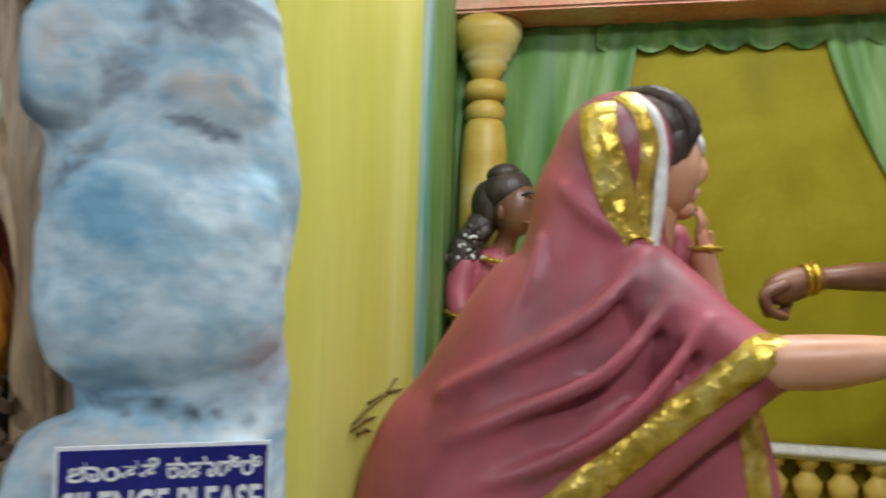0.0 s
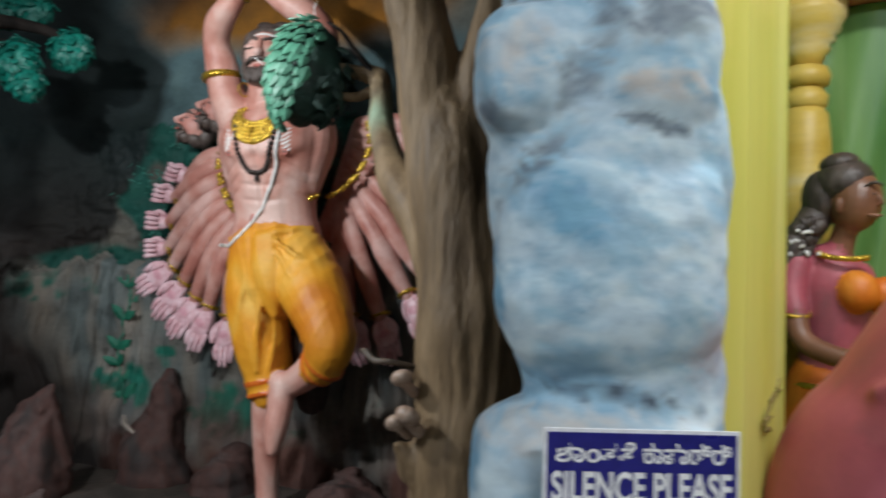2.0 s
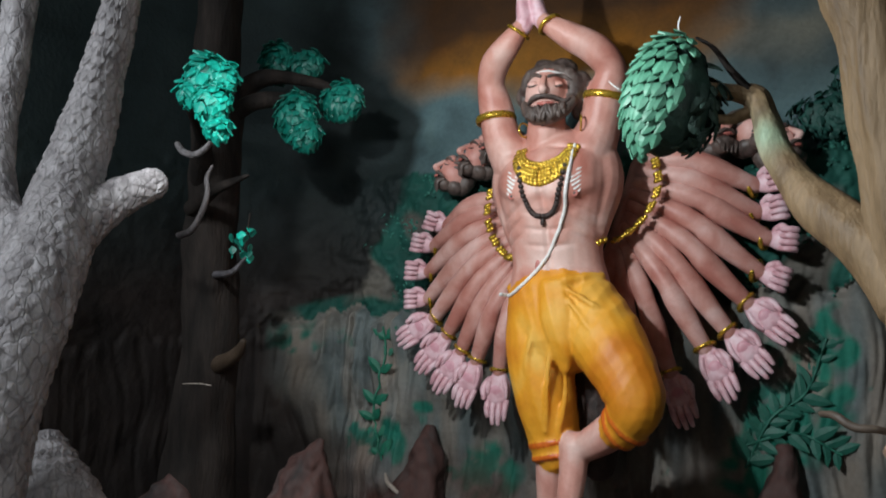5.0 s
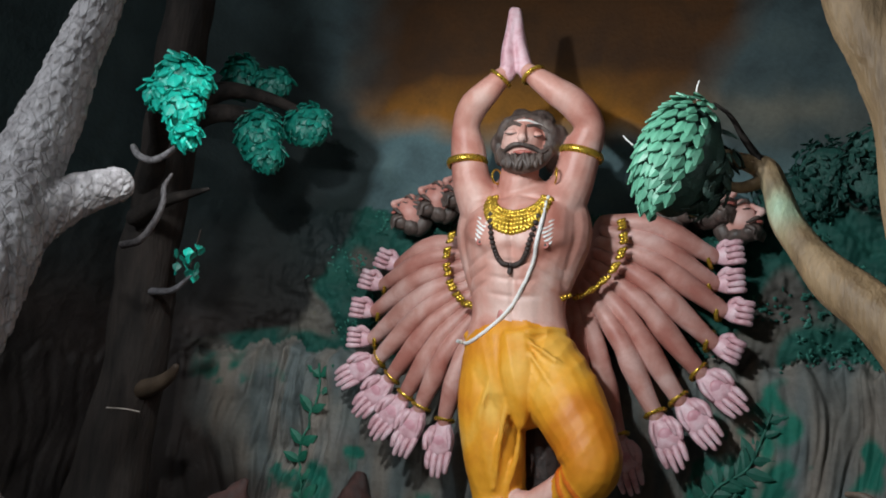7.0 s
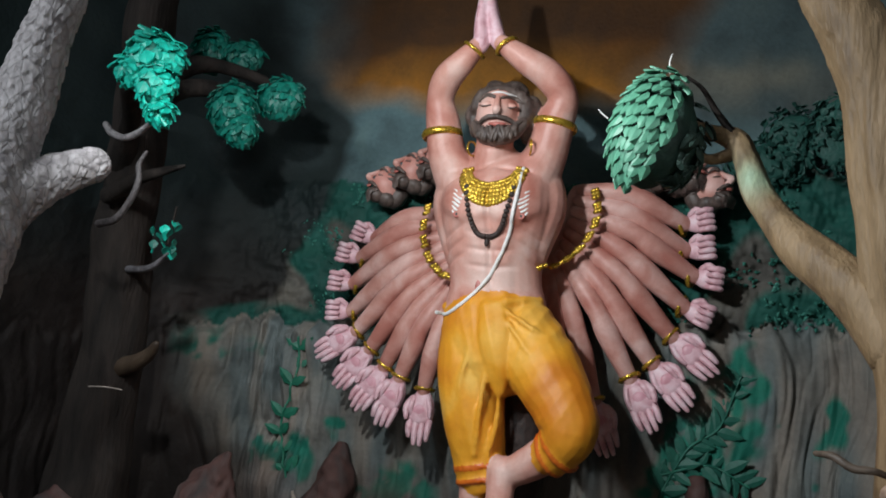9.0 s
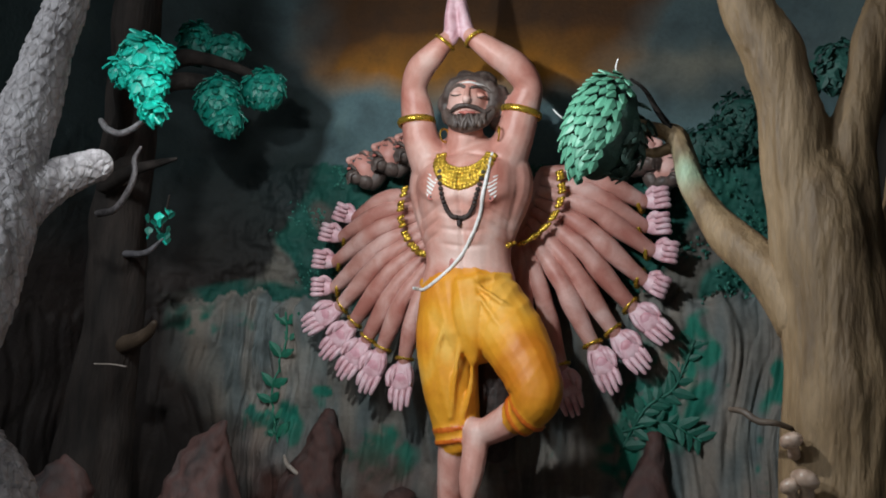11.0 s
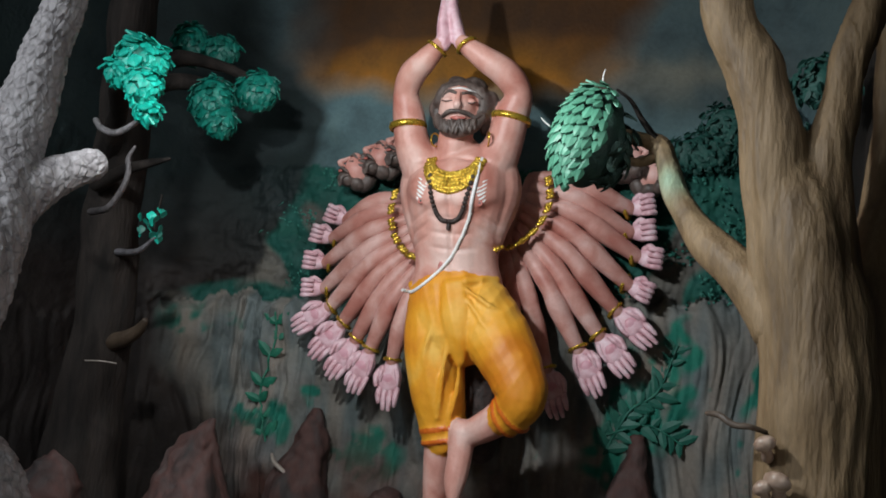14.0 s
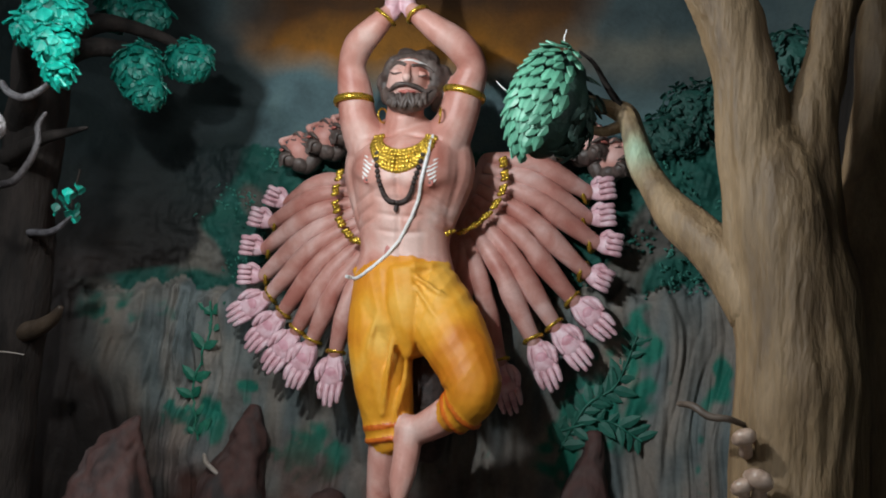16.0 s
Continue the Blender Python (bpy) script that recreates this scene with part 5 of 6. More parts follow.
    chain([(-2.465, 3.200, 2.044, 0), (-2.479, 3.200, 1.931, 0), (-2.445, 3.200, 1.815, 0), (-2.363, 3.150, 1.736, 0), (-2.297, 3.100, 1.713, 0)], 26)
    chain([(-1.721, 3.250, 2.144, 0), (-1.701, 3.220, 2.024, 0), (-1.743, 3.200, 1.905, 0), (-1.821, 3.180, 1.820, 0), (-1.898, 3.120, 1.767, 0)], 30)
    # lesser heads beside the shoulders
    for at, turn in (((-2.755, 3.460, 2.184), -56), ((-2.607, 3.430, 2.248), -54), ((-2.475, 3.400, 2.288), -50), ((-1.50, 3.42, 2.26), 46), ((-1.36, 3.43, 2.27), 54), ((-1.25, 3.45, 2.20), 60)):
        m = pose(*at, 0, 0, turn) @ pose(0, 0, 0, -24)
        rot = (-24, 0, turn)

        def w(x, y, z):
            return tuple(m @ Vector((x, y, z)))
        ball(body, w(0, -0.005, 0.005), (0.062, 0.082, 0.085), S2, rot, 18, 12)
        ball(body, w(0, -0.050, 0.055), (0.048, 0.030, 0.026), S2, rot, 14, 9)
        ball(body, w(0, 0.040, 0.052), (0.070, 0.080, 0.062), H, rot, 16, 10)
        ball(body, w(0, 0.060, -0.01), (0.068, 0.050, 0.085), H, rot, 14, 9)
        ball(body, w(0, -0.040, -0.076), (0.050, 0.050, 0.036), H, rot, 14, 9)
        ball(body, w(0, 0.020, -0.066), (0.060, 0.055, 0.040), H, rot, 14, 9)
        for q in range(12):
            a = radians(-40 + 260 * q / 11)
            tube(body, [(*w(0.050 * math.cos(a), -0.035, 0.03 + 0.055 * math.sin(a)), 0.008), (*w(0.066 * math.cos(a), 0.01, 0.04 + 0.066 * math.sin(a)), 0.014), (*w(0.075 * math.cos(a), 0.07, 0.03 + 0.07 * math.sin(a)), 0.010)], 6, 3, H)
            tube(body, [(*w(-0.045 + 0.008 * q, -0.070 + 0.02 * abs(q - 5.5) / 5.5, -0.060), 0.010), (*w(-0.042 + 0.0075 * q, -0.072, -0.085), 0.011), (*w(-0.036 + 0.0065 * q, -0.055, -0.108 - 0.006 * (q % 3)), 0.004)], 6, 3, H)
        tube(body, [(*w(0, -0.078, 0.040), 0.009), (*w(0, -0.108, -0.002), 0.014), (*w(0, -0.112, -0.014), 0.017), (*w(0, -0.085, -0.026), 0.011)], 8, 4, S2)
        tube(body, [(*w(-0.055, -0.060, -0.050), 0.005), (*w(-0.025, -0.088, -0.038), 0.010), (*w(0, -0.094, -0.034), 0.009), (*w(0.025, -0.088, -0.038), 0.010), (*w(0.055, -0.060, -0.050), 0.005)], 8, 4, H)
        tube(body, [(*w(-0.020, -0.088, -0.053), 0.005), (*w(0, -0.094, -0.054), 0.008), (*w(0.020, -0.088, -0.053), 0.005)], 8, 3, L)
        for e in (-1, 1):
            tube(body, [(*w(0.014 * e, -0.082, 0.044), 0.006), (*w(0.036 * e, -0.076, 0.052), 0.008), (*w(0.056 * e, -0.052, 0.042), 0.004)], 6, 3, H)
            ball(body, w(0.030 * e, -0.068, 0.022), (0.017, 0.012, 0.009), S2, rot, 8, 6)
            tube(body, [(*w(0.014 * e, -0.080, 0.018), 0.002), (*w(0.032 * e, -0.078, 0.013), 0.003), (*w(0.050 * e, -0.062, 0.016), 0.002)], 6, 3, H)
    ob = finish("statue", body, mats)
    return tagged(ob, "painted many-armed bearded statue in orange dhoti with joined palms", "statue")


hero_statue()

# ---- the palace statues ----


def sari_statue():
    b = bmesh.new()
    SA, G, F, H, W, D = range(6)
    # veiled head, shoulders and spreading cloth
    ball(b, (0.306, 1.500, 1.716), (0.112, 0.125, 0.124), SA, (0, 25, 0), 20, 14)
    tube(b, [(0.279, 1.500, 1.656, 0.120, 0.11), (0.278, 1.510, 1.559, 0.134, 0.12), (0.276, 1.520, 1.484, 0.177, 0.15), (0.249, 1.540, 1.362, 0.231, 0.19), (0.217, 1.560, 1.205, 0.289, 0.22), (0.185, 1.580, 1.046, 0.354, 0.25), (0.193, 1.600, 0.795, 0.397, 0.27), (0.213, 1.620, 0.531, 0.407, 0.27)], 30, 6, SA)
    tube(b, [(0.306, 1.460, 1.505, 0.083), (0.384, 1.400, 1.437, 0.078), (0.453, 1.340, 1.384, 0.061), (0.508, 1.300, 1.352, 0.050), (0.536, 1.280, 1.350, 0.046)], 20, 6, SA)
    tube(b, [(0.390, 1.420, 1.376, 0.09), (0.453, 1.420, 1.257, 0.10, 0.06), (0.492, 1.440, 1.074, 0.12, 0.07), (0.529, 1.500, 0.746, 0.15, 0.1)], 18, 5, SA)
    tube(b, [(0.532, 1.290, 1.354, 0.045, 0.03), (0.462, 1.310, 1.303, 0.06, 0.03), (0.367, 1.330, 1.228, 0.07, 0.035), (0.261, 1.350, 1.140, 0.08, 0.04), (0.113, 1.370, 1.026, 0.09, 0.05)], 18, 6, SA)
    for pts in (
        [(0.342, 1.360, 1.524, 0.0090), (0.241, 1.330, 1.416, 0.0095), (0.104, 1.360, 1.334, 0.0090), (-0.010, 1.420, 1.264, 0.0090)],
        [(0.379, 1.320, 1.458, 0.0090), (0.265, 1.300, 1.326, 0.0100), (0.105, 1.340, 1.241, 0.0095), (-0.047, 1.420, 1.153, 0.0090)],
        [(0.423, 1.280, 1.415, 0.0075), (0.299, 1.280, 1.258, 0.0100), (0.134, 1.320, 1.153, 0.0100), (-0.065, 1.420, 1.063, 0.0090)],
        [(0.200, 1.400, 1.641, 0.0075), (0.247, 1.380, 1.591, 0.0105), (0.305, 1.370, 1.553, 0.0075)],
        [(0.164, 1.420, 1.551, 0.0075), (0.144, 1.400, 1.470, 0.0105), (0.106, 1.400, 1.389, 0.0075)],
    ):
        tube(b, [(x, y + 0.015, z, 1.65 * r) for x, y, z, r in pts], 14, 7, SA)
    body = fused(b, 0.008, 14)
    tree = BVHTree.FromBMesh(body)
    # hair and face beyond the veil
    ball(body, (0.388, 1.525, 1.772), (0.088, 0.10, 0.078), H, (0, 20, 0), 18, 12)
    ball(body, (0.405, 1.465, 1.735), (0.036, 0.036, 0.052), H, (0, 10, 0), 14, 9)
    ball(body, (0.462, 1.508, 1.742), (0.016, 0.034, 0.030), W, (0, -20, 0), 12, 8)
    ball(body, (0.415, 1.520, 1.689), (0.060, 0.075, 0.092), F, (0, 8, 0), 20, 14)
    tube(body, [(0.464, 1.520, 1.738, 0.010), (0.479, 1.520, 1.696, 0.014), (0.470, 1.520, 1.676, 0.013)], 8, 4, F)
    tube(body, [(0.459, 1.520, 1.639, 0.010, 0.02), (0.468, 1.520, 1.652, 0.010, 0.02)], 8, 3, F)
    ball(body, (0.441, 1.520, 1.617), (0.028, 0.03, 0.02), F)
    ball(body, (0.414, 1.470, 1.717), (0.019, 0.02, 0.023), H)
    tube(body, [(0.383, 1.530, 1.662, 0.06), (0.361, 1.520, 1.540, 0.065), (0.341, 1.520, 1.475, 0.08)], 14, 4, F)
    for k in range(9):
        tube(body, [(0.340, 1.500, 1.838, 0.012), (0.385 + 0.004 * k, 1.45 + 0.012 * k, 1.822 - 0.005 * k, 0.015), (0.437 - 0.002 * k, 1.44 + 0.012 * k, 1.768, 0.014), (0.425, 1.45 + 0.008 * k, 1.715, 0.011)], 8, 4, H)
    # the hand raised to the mouth
    tube(body, [(0.527, 1.580, 1.412, 0.034), (0.508, 1.560, 1.479, 0.030), (0.496, 1.550, 1.534, 0.026)], 12, 4, F)
    tube(body, [(0.486, 1.620, 1.409, 0.055), (0.474, 1.620, 1.489, 0.05), (0.461, 1.620, 1.570, 0.03)], 12, 4, SA)
    hand(body, (0.498, 1.550, 1.529), (-0.16, -0.02, 1), (0.5, 0.9, 0), 0.085, False, F, 3)
    ring(body, (0.501, 1.550, 1.545), (0, 0, 1), 0.028, 0.006, G)
    # outstretched forearm and bangles
    tube(body, [(0.523, 1.280, 1.353, 0.044), (0.590, 1.270, 1.356, 0.045), (0.648, 1.260, 1.364, 0.039), (0.713, 1.250, 1.372, 0.030), (0.750, 1.240, 1.374, 0.027)], 18, 5, F)
    for k in range(3):
        ring(body, (0.722 + 0.0145 * k, 1.257, 1.345), (1, 0, 0.05), 0.041, 0.009, G)
    hand(body, (0.755, 1.240, 1.374), (1, 0, 0), (0, 0, 1), 0.14, True, F, 4)
    # gold borders, piping
    ribbon(body, tree, [(0.542, 1.240, 1.401, 0), (0.512, 1.255, 1.381, 0), (0.458, 1.275, 1.333, 0), (0.383, 1.290, 1.269, 0), (0.306, 1.305, 1.202, 0), (0.226, 1.315, 1.132, 0), (0.155, 1.325, 1.070, 0), (0.064, 1.340, 0.988, 0)], 0.058, 0.006, G, 10)
    ribbon(body, tree, [(0.533, 1.360, 1.289, 0), (0.535, 1.360, 1.212, 0), (0.544, 1.370, 1.125, 0), (0.555, 1.380, 1.017, 0)], 0.050, 0.006, G, 10)
    ribbon(body, tree, [(0.252, 1.420, 1.807, 0), (0.246, 1.395, 1.778, 0), (0.257, 1.385, 1.721, 0), (0.281, 1.385, 1.652, 0), (0.311, 1.390, 1.574, 0), (0.322, 1.400, 1.540, 0)], 0.068, 0.005, G, 10)
    ribbon(body, tree, [(0.308, 1.430, 1.815, 0), (0.335, 1.410, 1.763, 0), (0.347, 1.400, 1.686, 0), (0.353, 1.410, 1.606, 0), (0.358, 1.420, 1.540, 0)], 0.050, 0.005, G, 10)
    tube(body, [(0.326, 1.425, 1.812, 0.008), (0.353, 1.400, 1.772, 0.012), (0.369, 1.400, 1.712, 0.012), (0.368, 1.400, 1.626, 0.012), (0.361, 1.400, 1.556, 0.009), (0.360, 1.400, 1.511, 0.007)], 10, 6, W)
    ob = finish("statue", body, [SARI, FOIL, FAIRSKIN, HAIR, WHITE, BEAD])
    return tagged(ob, "painted woman statue in dusty red sari with gold border", "statue")


sari_statue()


def girl_statue():
    b = bmesh.new()
    SA, O, F, H, G, E = range(6)
    tube(b, [(0.16, 2.95, 0.60, 0.16), (0.16, 2.95, 0.9, 0.15), (0.17, 2.95, 1.12, 0.13, 0.11)], 18, 5, O)
    tube(b, [(0.17, 2.95, 1.12, 0.10, 0.09), (0.19, 2.94, 1.30, 0.115, 0.10), (0.19, 2.94, 1.45, 0.135, 0.10), (0.19, 2.94, 1.535, 0.10, 0.08), (0.20, 2.93, 1.57, 0.05)], 18, 5, SA)
    ball(b, (0.245, 2.845, 1.425), (0.068, 0.062, 0.072), O)
    ball(b, (0.335, 2.875, 1.415), (0.055, 0.055, 0.066), O)
    tube(b, [(0.20, 2.93, 1.55, 0.045), (0.215, 2.92, 1.62, 0.042), (0.225, 2.91, 1.66, 0.045)], 14, 4, F)
    tube(b, [(0.06, 2.90, 1.52, 0.055), (0.04, 2.87, 1.42, 0.05), (0.05, 2.84, 1.345, 0.048)], 12, 4, SA)
    tube(b, [(0.05, 2.84, 1.35, 0.042), (0.07, 2.80, 1.26, 0.038), (0.16, 2.74, 1.215, 0.035), (0.26, 2.70, 1.21, 0.028)], 12, 4, F)
    ball(b, (0.245, 2.90, 1.735), (0.085, 0.09, 0.108), F, (0, 6, 22), 18, 12)
    body = fused(b, 0.008, 3)
    ball(body, (0.215, 2.93, 1.80), (0.10, 0.105, 0.085), H, (0, -18, 0), 16, 10)
    ball(body, (0.15, 2.95, 1.75), (0.07, 0.08, 0.10), H, (0, 0, 0), 16, 10)
    tube(body, [(0.15, 2.95, 1.72, 0.06), (0.10, 2.93, 1.64, 0.055), (0.05, 2.90, 1.58, 0.05), (0.03, 2.88, 1.50, 0.03)], 12, 5, H)
    ball(body, (0.20, 2.93, 1.868), (0.066, 0.07, 0.040), H, (0, -10, 0), 16, 10)
    rng = random.Random(9)
    for k in range(26):
        a, h = rng.uniform(-0.6, 3.6), rng.uniform(0, 1)
        ball(body, (0.10 - 0.06 * (1 - h) + 0.045 * math.cos(a), 2.885 - 0.02 * math.sin(a), 1.53 + 0.14 * h), (0.016, 0.014, 0.024), H, (0, 40 * math.sin(k), 0), 8, 6)
    for k in range(12):
        ball(body, (0.035 + 0.09 * rng.random(), 2.852, 1.54 + 0.09 * rng.random()), (0.006, 0.004, 0.009), E, (0, 60 * math.sin(k), 0), 8, 5)
    tube(body, [(0.298, 2.836, 1.758, 0.005), (0.310, 2.828, 1.727, 0.008), (0.303, 2.832, 1.716, 0.007)], 8, 4, F)
    tube(body, [(0.272, 2.826, 1.682, 0.005), (0.295, 2.824, 1.680, 0.008), (0.312, 2.838, 1.682, 0.004)], 8, 4, F)
    ball(body, (0.283, 2.832, 1.752), (0.015, 0.008, 0.007), E, (0, 8, 30))
    ball(body, (0.287, 2.826, 1.752), (0.006, 0.005, 0.006), H)
    tube(body, [(0.255, 2.825, 1.775, 0.004), (0.285, 2.815, 1.79, 0.006), (0.31, 2.82, 1.782, 0.004)], 6, 4, H)
    ball(body, (0.185, 2.84, 1.715), (0.014, 0.012, 0.028), F)
    for k in range(15):
        a = radians(150 + 160 * k / 14)
        ball(body, (0.215 + 0.085 * math.cos(a), 2.88 + 0.055 * math.sin(a), 1.555 - 0.02 * abs(math.sin(a))), (0.011, 0.009, 0.011), G, (0, 0, 0), 8, 6)
    ring(body, (0.047, 2.845, 1.35), (0.1, -0.3, 1), 0.05, 0.008, G)
    ring(body, (0.18, 2.95, 1.10), (0, 0, 1), 0.125, 0.012, G, 26)
    ob = finish("statue", body, [SARI, REDORANGE, BROWNSKIN, HAIR, GOLD, WHITE])
    return tagged(ob, "small painted attendant statue in red blouse and orange cloth", "statue")


girl_statue()


def reaching_statue():
    b = bmesh.new()
    F, C, G = range(3)
    tube(b, [(1.75, 2.05, 0.60, 0.24), (1.73, 2.05, 1.0, 0.19), (1.72, 2.05, 1.35, 0.18), (1.72, 2.05, 1.55, 0.17, 0.12), (1.72, 2.05, 1.64, 0.06)], 20, 5, C)
    tube(b, [(1.72, 2.05, 1.62, 0.05), (1.71, 2.05, 1.72, 0.05)], 12, 3, F)
    ball(b, (1.70, 2.05, 1.82), (0.085, 0.095, 0.115), F)
    tube(b, [(1.58, 2.02, 1.56, 0.06), (1.38, 1.97, 1.50, 0.048), (1.20, 1.93, 1.51, 0.040), (1.0, 1.90, 1.505, 0.036), (0.885, 1.90, 1.497, 0.024)], 14, 5, F)
    body = fused(b, 0.009, 3)
    tube(body, [(0.895, 1.90, 1.497, 0.028), (0.84, 1.90, 1.485, 0.040, 0.03), (0.79, 1.90, 1.465, 0.038, 0.03)], 12, 4, F)
    tube(body, [(0.80, 1.88, 1.48, 0.018), (0.755, 1.88, 1.455, 0.016), (0.765, 1.88, 1.42, 0.014), (0.80, 1.88, 1.405, 0.012)], 9, 4, F)
    tube(body, [(0.80, 1.90, 1.465, 0.016), (0.765, 1.90, 1.44, 0.015), (0.775, 1.91, 1.41, 0.012)], 9, 4, F)
    tube(body, [(0.83, 1.92, 1.46, 0.016), (0.82, 1.92, 1.425, 0.014), (0.80, 1.90, 1.405, 0.012)], 9, 4, F)
    ring(body, (0.875, 1.90, 1.497), (1, 0, 0.1), 0.034, 0.009, G)
    ring(body, (0.857, 1.90, 1.494), (1, 0, 0.1), 0.035, 0.008, G)
    ob = finish("statue", body, [BROWNSKIN, SARI, GOLD])
    return tagged(ob, "painted statue reaching out a brown arm with gold bangles", "statue")


reaching_statue()

SCRATCH = material("brown_scratch", [(0.16, 0.12, 0.03), (0.24, 0.18, 0.05)], 20, 0.7, 0.1)
marks = thing("scratch_marks", "brown scratches gouged into the yellow reveal", "scratches", at=(-0.14, 1.7, 1.19))
for y0, z0, y1, z1 in (((1.50 + (a - 1.65) * 3.0), c, (1.50 + (d - 1.65) * 3.0), e) for a, c, d, e in ((1.66, 1.19, 1.75, 1.215), (1.69, 1.215, 1.78, 1.205), (1.66, 1.18, 1.71, 1.175), (1.74, 1.222, 1.765, 1.235), (1.67, 1.165, 1.70, 1.15), (1.72, 1.02, 1.78, 1.04))):
    bm = bmesh.new()
    x0, x1 = (-0.083 + (2.0 - y) * -0.2026 + 0.002 for y in (y0, y1))
    tube(bm, [(x0, y0, z0, 0.003), ((x0 + x1) / 2, (y0 + y1) / 2, (z0 + z1) / 2 + 0.006, 0.0045), (x1, y1, z1, 0.002)], 6, 4)
    rehang(part("scratch", bm, SCRATCH, marks), marks)

# ---- rocks, vines and small things of the forest floor ----


def rock_spire(foot, height, radius, seed, lean=0.0):
    x, y, z = foot
    b = bmesh.new()

    def bulge(p, th, along):
        return radius * (0.26 * ns(p.x + seed, p.y, p.z, 4) + 0.30 * abs(ns(p.x * 12, p.y * 12 + seed, p.z * 4)) + 0.07 * ns(p.x, p.y, p.z + seed, 24))
    tube(b, [(x, y, z, radius), (x + lean * 0.3, y, z + height * 0.4, radius * 0.72), (x + lean * 0.7, y + 0.03, z + height * 0.75, radius * 0.42), (x + lean, y + 0.05, z + height, radius * 0.12)], 40, 12, bulge=bulge)
    return tagged(finish("rock", b, ROCKBROWN), "pointed maroon brown cement rock against the cliff", "rock", group="rocks under the cliff")


rock_spire((-3.30, 2.95, 0.30), 0.55, 0.22, 1.0, 0.10)
rock_spire((-2.90, 3.40, 0.30), 0.60, 0.19, 2.3, 0.04)
rock_spire((-1.28, 3.42, 0.30), 0.66, 0.15, 3.9, 0.05)
rock_spire((-2.45, 3.35, 0.30), 0.26, 0.22, 5.2, 0.05)
rock_spire((-1.75, 3.25, 0.28), 0.24, 0.26, 6.8, 0.0)
rock_spire((-3.75, 2.55, 0.30), 0.40, 0.22, 8.1, 0.05)
rock_spire((-2.95, 2.6, 0.25), 0.22, 0.22, 9.4, 0.05)


def vine(pts, seed, label, blade, paint, step=2):
    root = thing("vine", label, "vine", group="vines on the cliff", at=pts[0][:3])
    rng = random.Random(seed)
    o = Vector(pts[0][:3])
    row = [Vector((q[0], wall_y(q[0], q[2]) - 0.012, q[2])) for q in spline([p[:3] for p in pts], 8)]
    b = bmesh.new()
    tube(b, [(*(p - o), 0.006) for p in row], 6, 2)
    part("stem", b, paint, root)
    for i in range(1, len(row), step):
        t = (row[i] - row[i - 1]).normalized()
        for s in (-1, 1):
            d = (Vector((t.z, 0, -t.x)) * s * 0.8 + t * 0.6 + Vector((0, -0.10, 0))).normalized()
            z = Vector((0, -1, 0))
            z = (z - d * z.dot(d)).normalized()
            ob = new("leaf", blade)
            ob.parent = root
            ob.matrix_basis = Matrix.Translation(row[i] - o) @ Matrix((d.cross(z), d, z)).transposed().to_4x4() @ Matrix.Scale(rng.uniform(0.7, 1.2), 4)


VINE_LEAF = leaf_mesh("leaf", 0.095, 0.050, VINE, 0.1)
FERN_LEAF = leaf_mesh("leaf", 0.095, 0.042, FERN, 0.1)
vine([(-3.161, 3.500, 0.711, 0), (-3.220, 3.500, 0.947, 0), (-3.175, 3.500, 1.166, 0), (-3.182, 3.500, 1.397, 0)], 1, "green leafy vine climbing the grey cliff", VINE_LEAF, VINE, 3)
vine([(-1.388, 3.500, 0.866, 0), (-1.282, 3.500, 1.078, 0), (-1.158, 3.500, 1.183, 0), (-1.079, 3.500, 1.403, 0)], 2, "broad green fern fronds on the grey cliff", FERN_LEAF, FERN)
vine([(-1.419, 3.500, 0.942, 0), (-1.201, 3.500, 1.020, 0), (-1.032, 3.500, 0.948, 0)], 3, "broad green fern fronds on the grey cliff", FERN_LEAF, FERN)


def relief_leaves():
    rng = random.Random(11)
    vs, fs = [], []
    while len(fs) < 4200:
        x, z = rng.uniform(-3.6, -0.55), rng.uniform(1.3, 2.5)
        zt, zb = cliff_top(x), bush_top(x)
        k = ns(x, 3.7, z, 4.5)
        if not (zt - 0.03 < z < zb + 0.02 and k > 0.02):
            continue
        o = Vector((x, wall_y(x, z) - 0.004, z))
        a = rng.uniform(0, 6.28)
        d = Vector((math.cos(a), -rng.uniform(0.0, 0.35), math.sin(a))).normalized() * rng.uniform(0.010, 0.026)
        s = Vector((-math.sin(a), -rng.uniform(-0.3, 0.3), math.cos(a))) * rng.uniform(0.005, 0.011)
        n = len(vs)
        vs += [o - d * 0.3, o + s + d * 0.4, o + d, o - s + d * 0.4, o + Vector((0, -0.007, 0)) + d * 0.4]
        fs += [(n, n + 1, n + 4), (n + 1, n + 2, n + 4), (n + 2, n + 3, n + 4), (n + 3, n, n + 4)]
    me = bpy.data.meshes.new("relief_leaves")
    me.from_pydata([tuple(v) for v in vs], [], fs)
    me.materials.append(RELIEF)
    return tagged(new("relief_leaves", me), "small green moulded leaves pressed over the relief wall", "foliage", kind="stuff")


relief_leaves()


def curl(name, pts, mat, label, category):
    b = bmesh.new()
    tube(b, pts, 10, 8)
    return tagged(finish(name, b, mat), label, category)


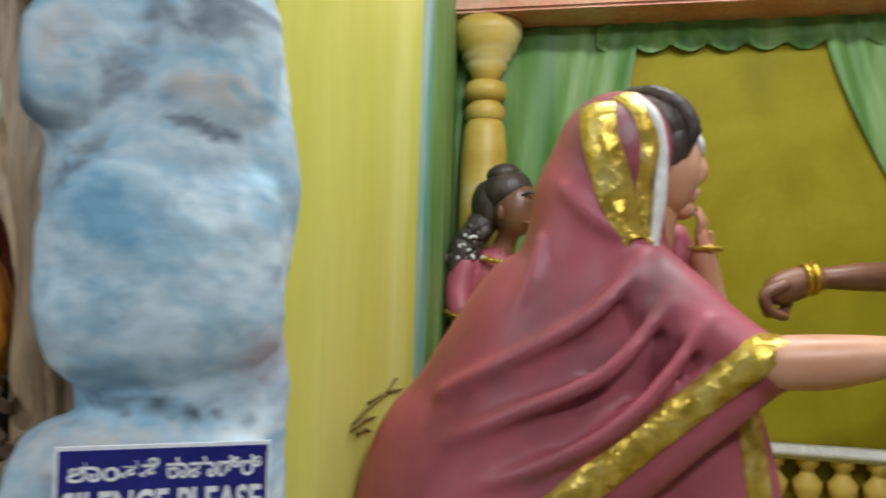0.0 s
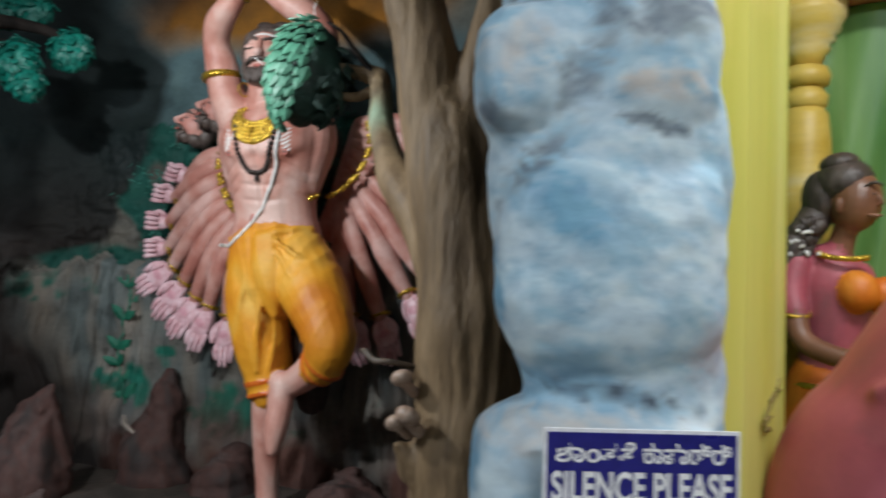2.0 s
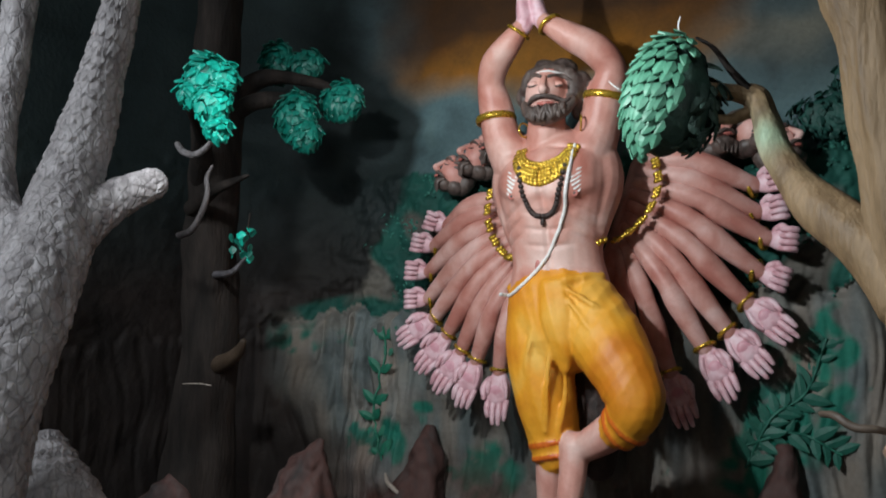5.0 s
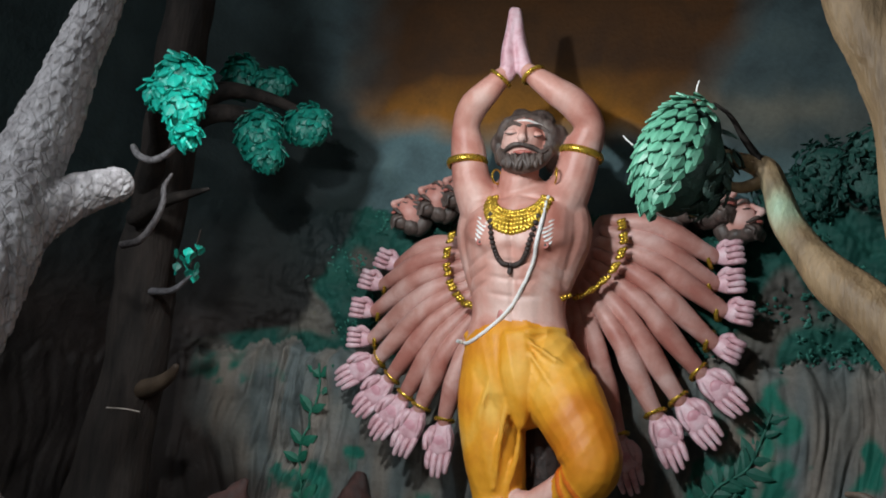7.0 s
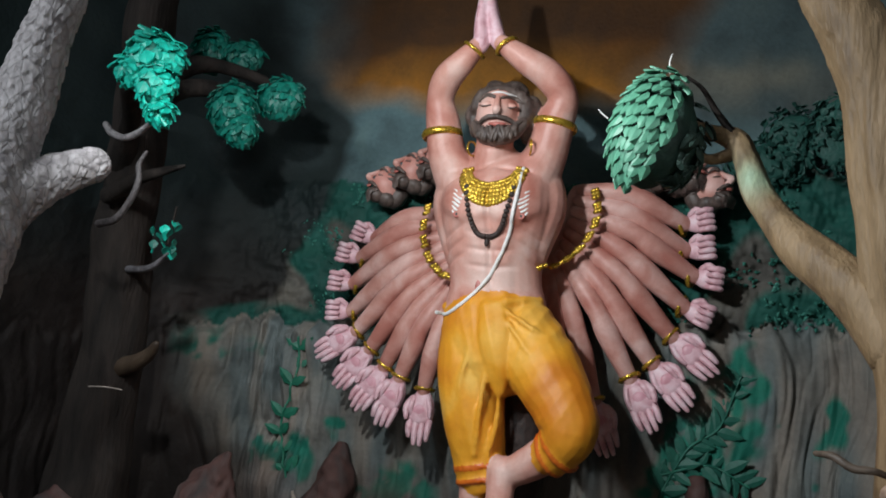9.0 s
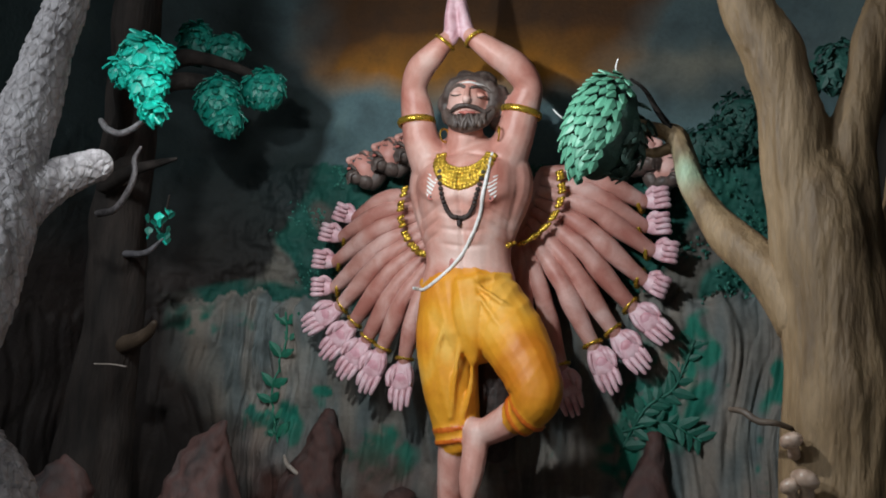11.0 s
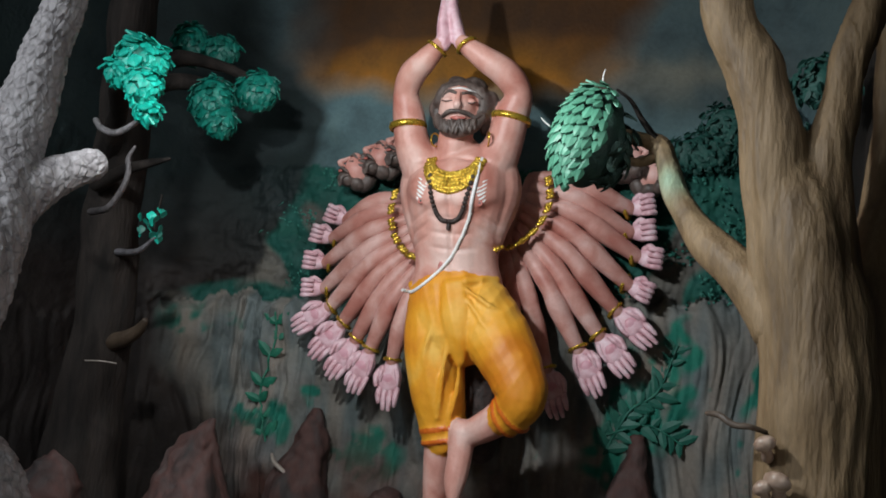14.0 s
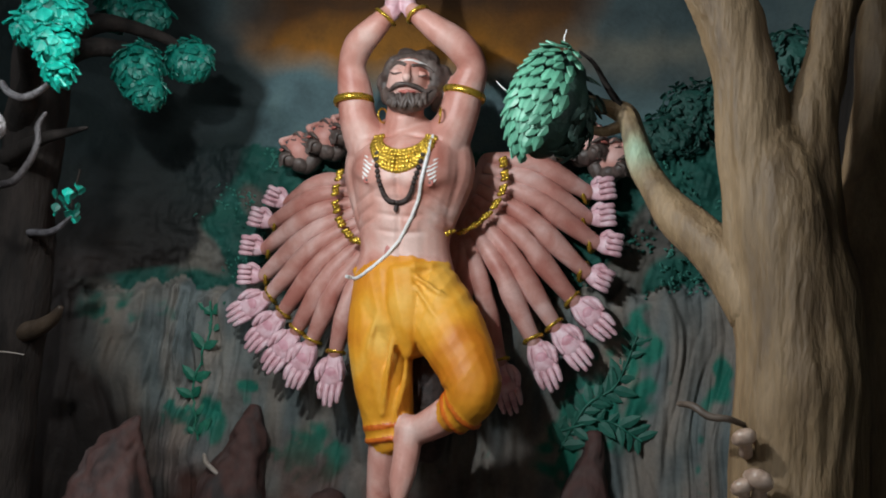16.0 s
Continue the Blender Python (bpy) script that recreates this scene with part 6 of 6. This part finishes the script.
curl("twig", [(-3.022, 3.300, 0.682, 0.008), (-2.990, 3.270, 0.653, 0.011), (-2.939, 3.250, 0.629, 0.011), (-2.899, 3.270, 0.592, 0.006)], TWIG, "pale curled twig stuck on the cliff foot", "twig")
curl("twig", [(-1.044, 1.660, 1.264, 0.006), (-1.019, 1.620, 1.265, 0.008), (-0.989, 1.600, 1.249, 0.008), (-0.952, 1.600, 1.248, 0.007), (-0.908, 1.660, 1.233, 0.006)], BROWNTWIG, "brown crooked twig beside the tan trunk", "twig")
curl("wire", [(-3.388, 2.310, 1.151, 0.002), (-3.307, 2.310, 1.156, 0.002), (-3.238, 2.310, 1.153, 0.002)], TWIG, "short pale wire stuck out of the dark trunk", "wire")


curl("wire", [(-1.375, 2.02, 2.19, 0.002), (-1.377, 2.015, 2.22, 0.002), (-1.372, 2.015, 2.243, 0.0015)], WHITE, "bare wire end poking out of the mint leaves", "wire")
curl("wire", [(-1.53, 2.0, 2.06, 0.002), (-1.545, 1.995, 2.072, 0.002), (-1.555, 1.99, 2.082, 0.0015)], WHITE, "bare wire end poking out of the mint leaves", "wire")


def fungus(at, size, turn):
    root = thing("mushroom", "beige painted mushroom growing from the tan trunk", "mushroom", group="mushrooms on the trunk", at=at)
    b = bmesh.new()
    prof = [(0.0, -0.50), (0.45, -0.46), (0.80, -0.26), (0.98, 0.05), (0.94, 0.38), (0.68, 0.66), (0.32, 0.78), (0.0, 0.74)]
    rings = [[b.verts.new((max(r, 0.01) * size * math.cos(t) * (1 + 0.08 * math.sin(3 * t)), max(r, 0.01) * size * math.sin(t), z * size)) for t in (2 * math.pi * k / 16 for k in range(16))] for r, z in prof]
    for p, q in zip(rings, rings[1:]):
        for k in range(16):
            b.faces.new((p[k], p[(k + 1) % 16], q[(k + 1) % 16], q[k]))
    cap = part("cap", b, SNAIL, root)
    cap.rotation_euler = (radians(-20), radians(turn), 0)
    b = bmesh.new()
    tube(b, [(0, 0, 0, size * 0.42), (0.006, 0.02, -size * 0.6, size * 0.46), (0.012, 0.05, -size * 1.3, size * 0.55)], 12, 4)
    part("stalk", b, SNAIL, root)


fungus((-0.919, 1.590, 1.212), 0.026, -25)
fungus((-0.922, 1.565, 1.118), 0.024, -35)
fungus((-0.895, 1.560, 1.135), 0.030, 20)
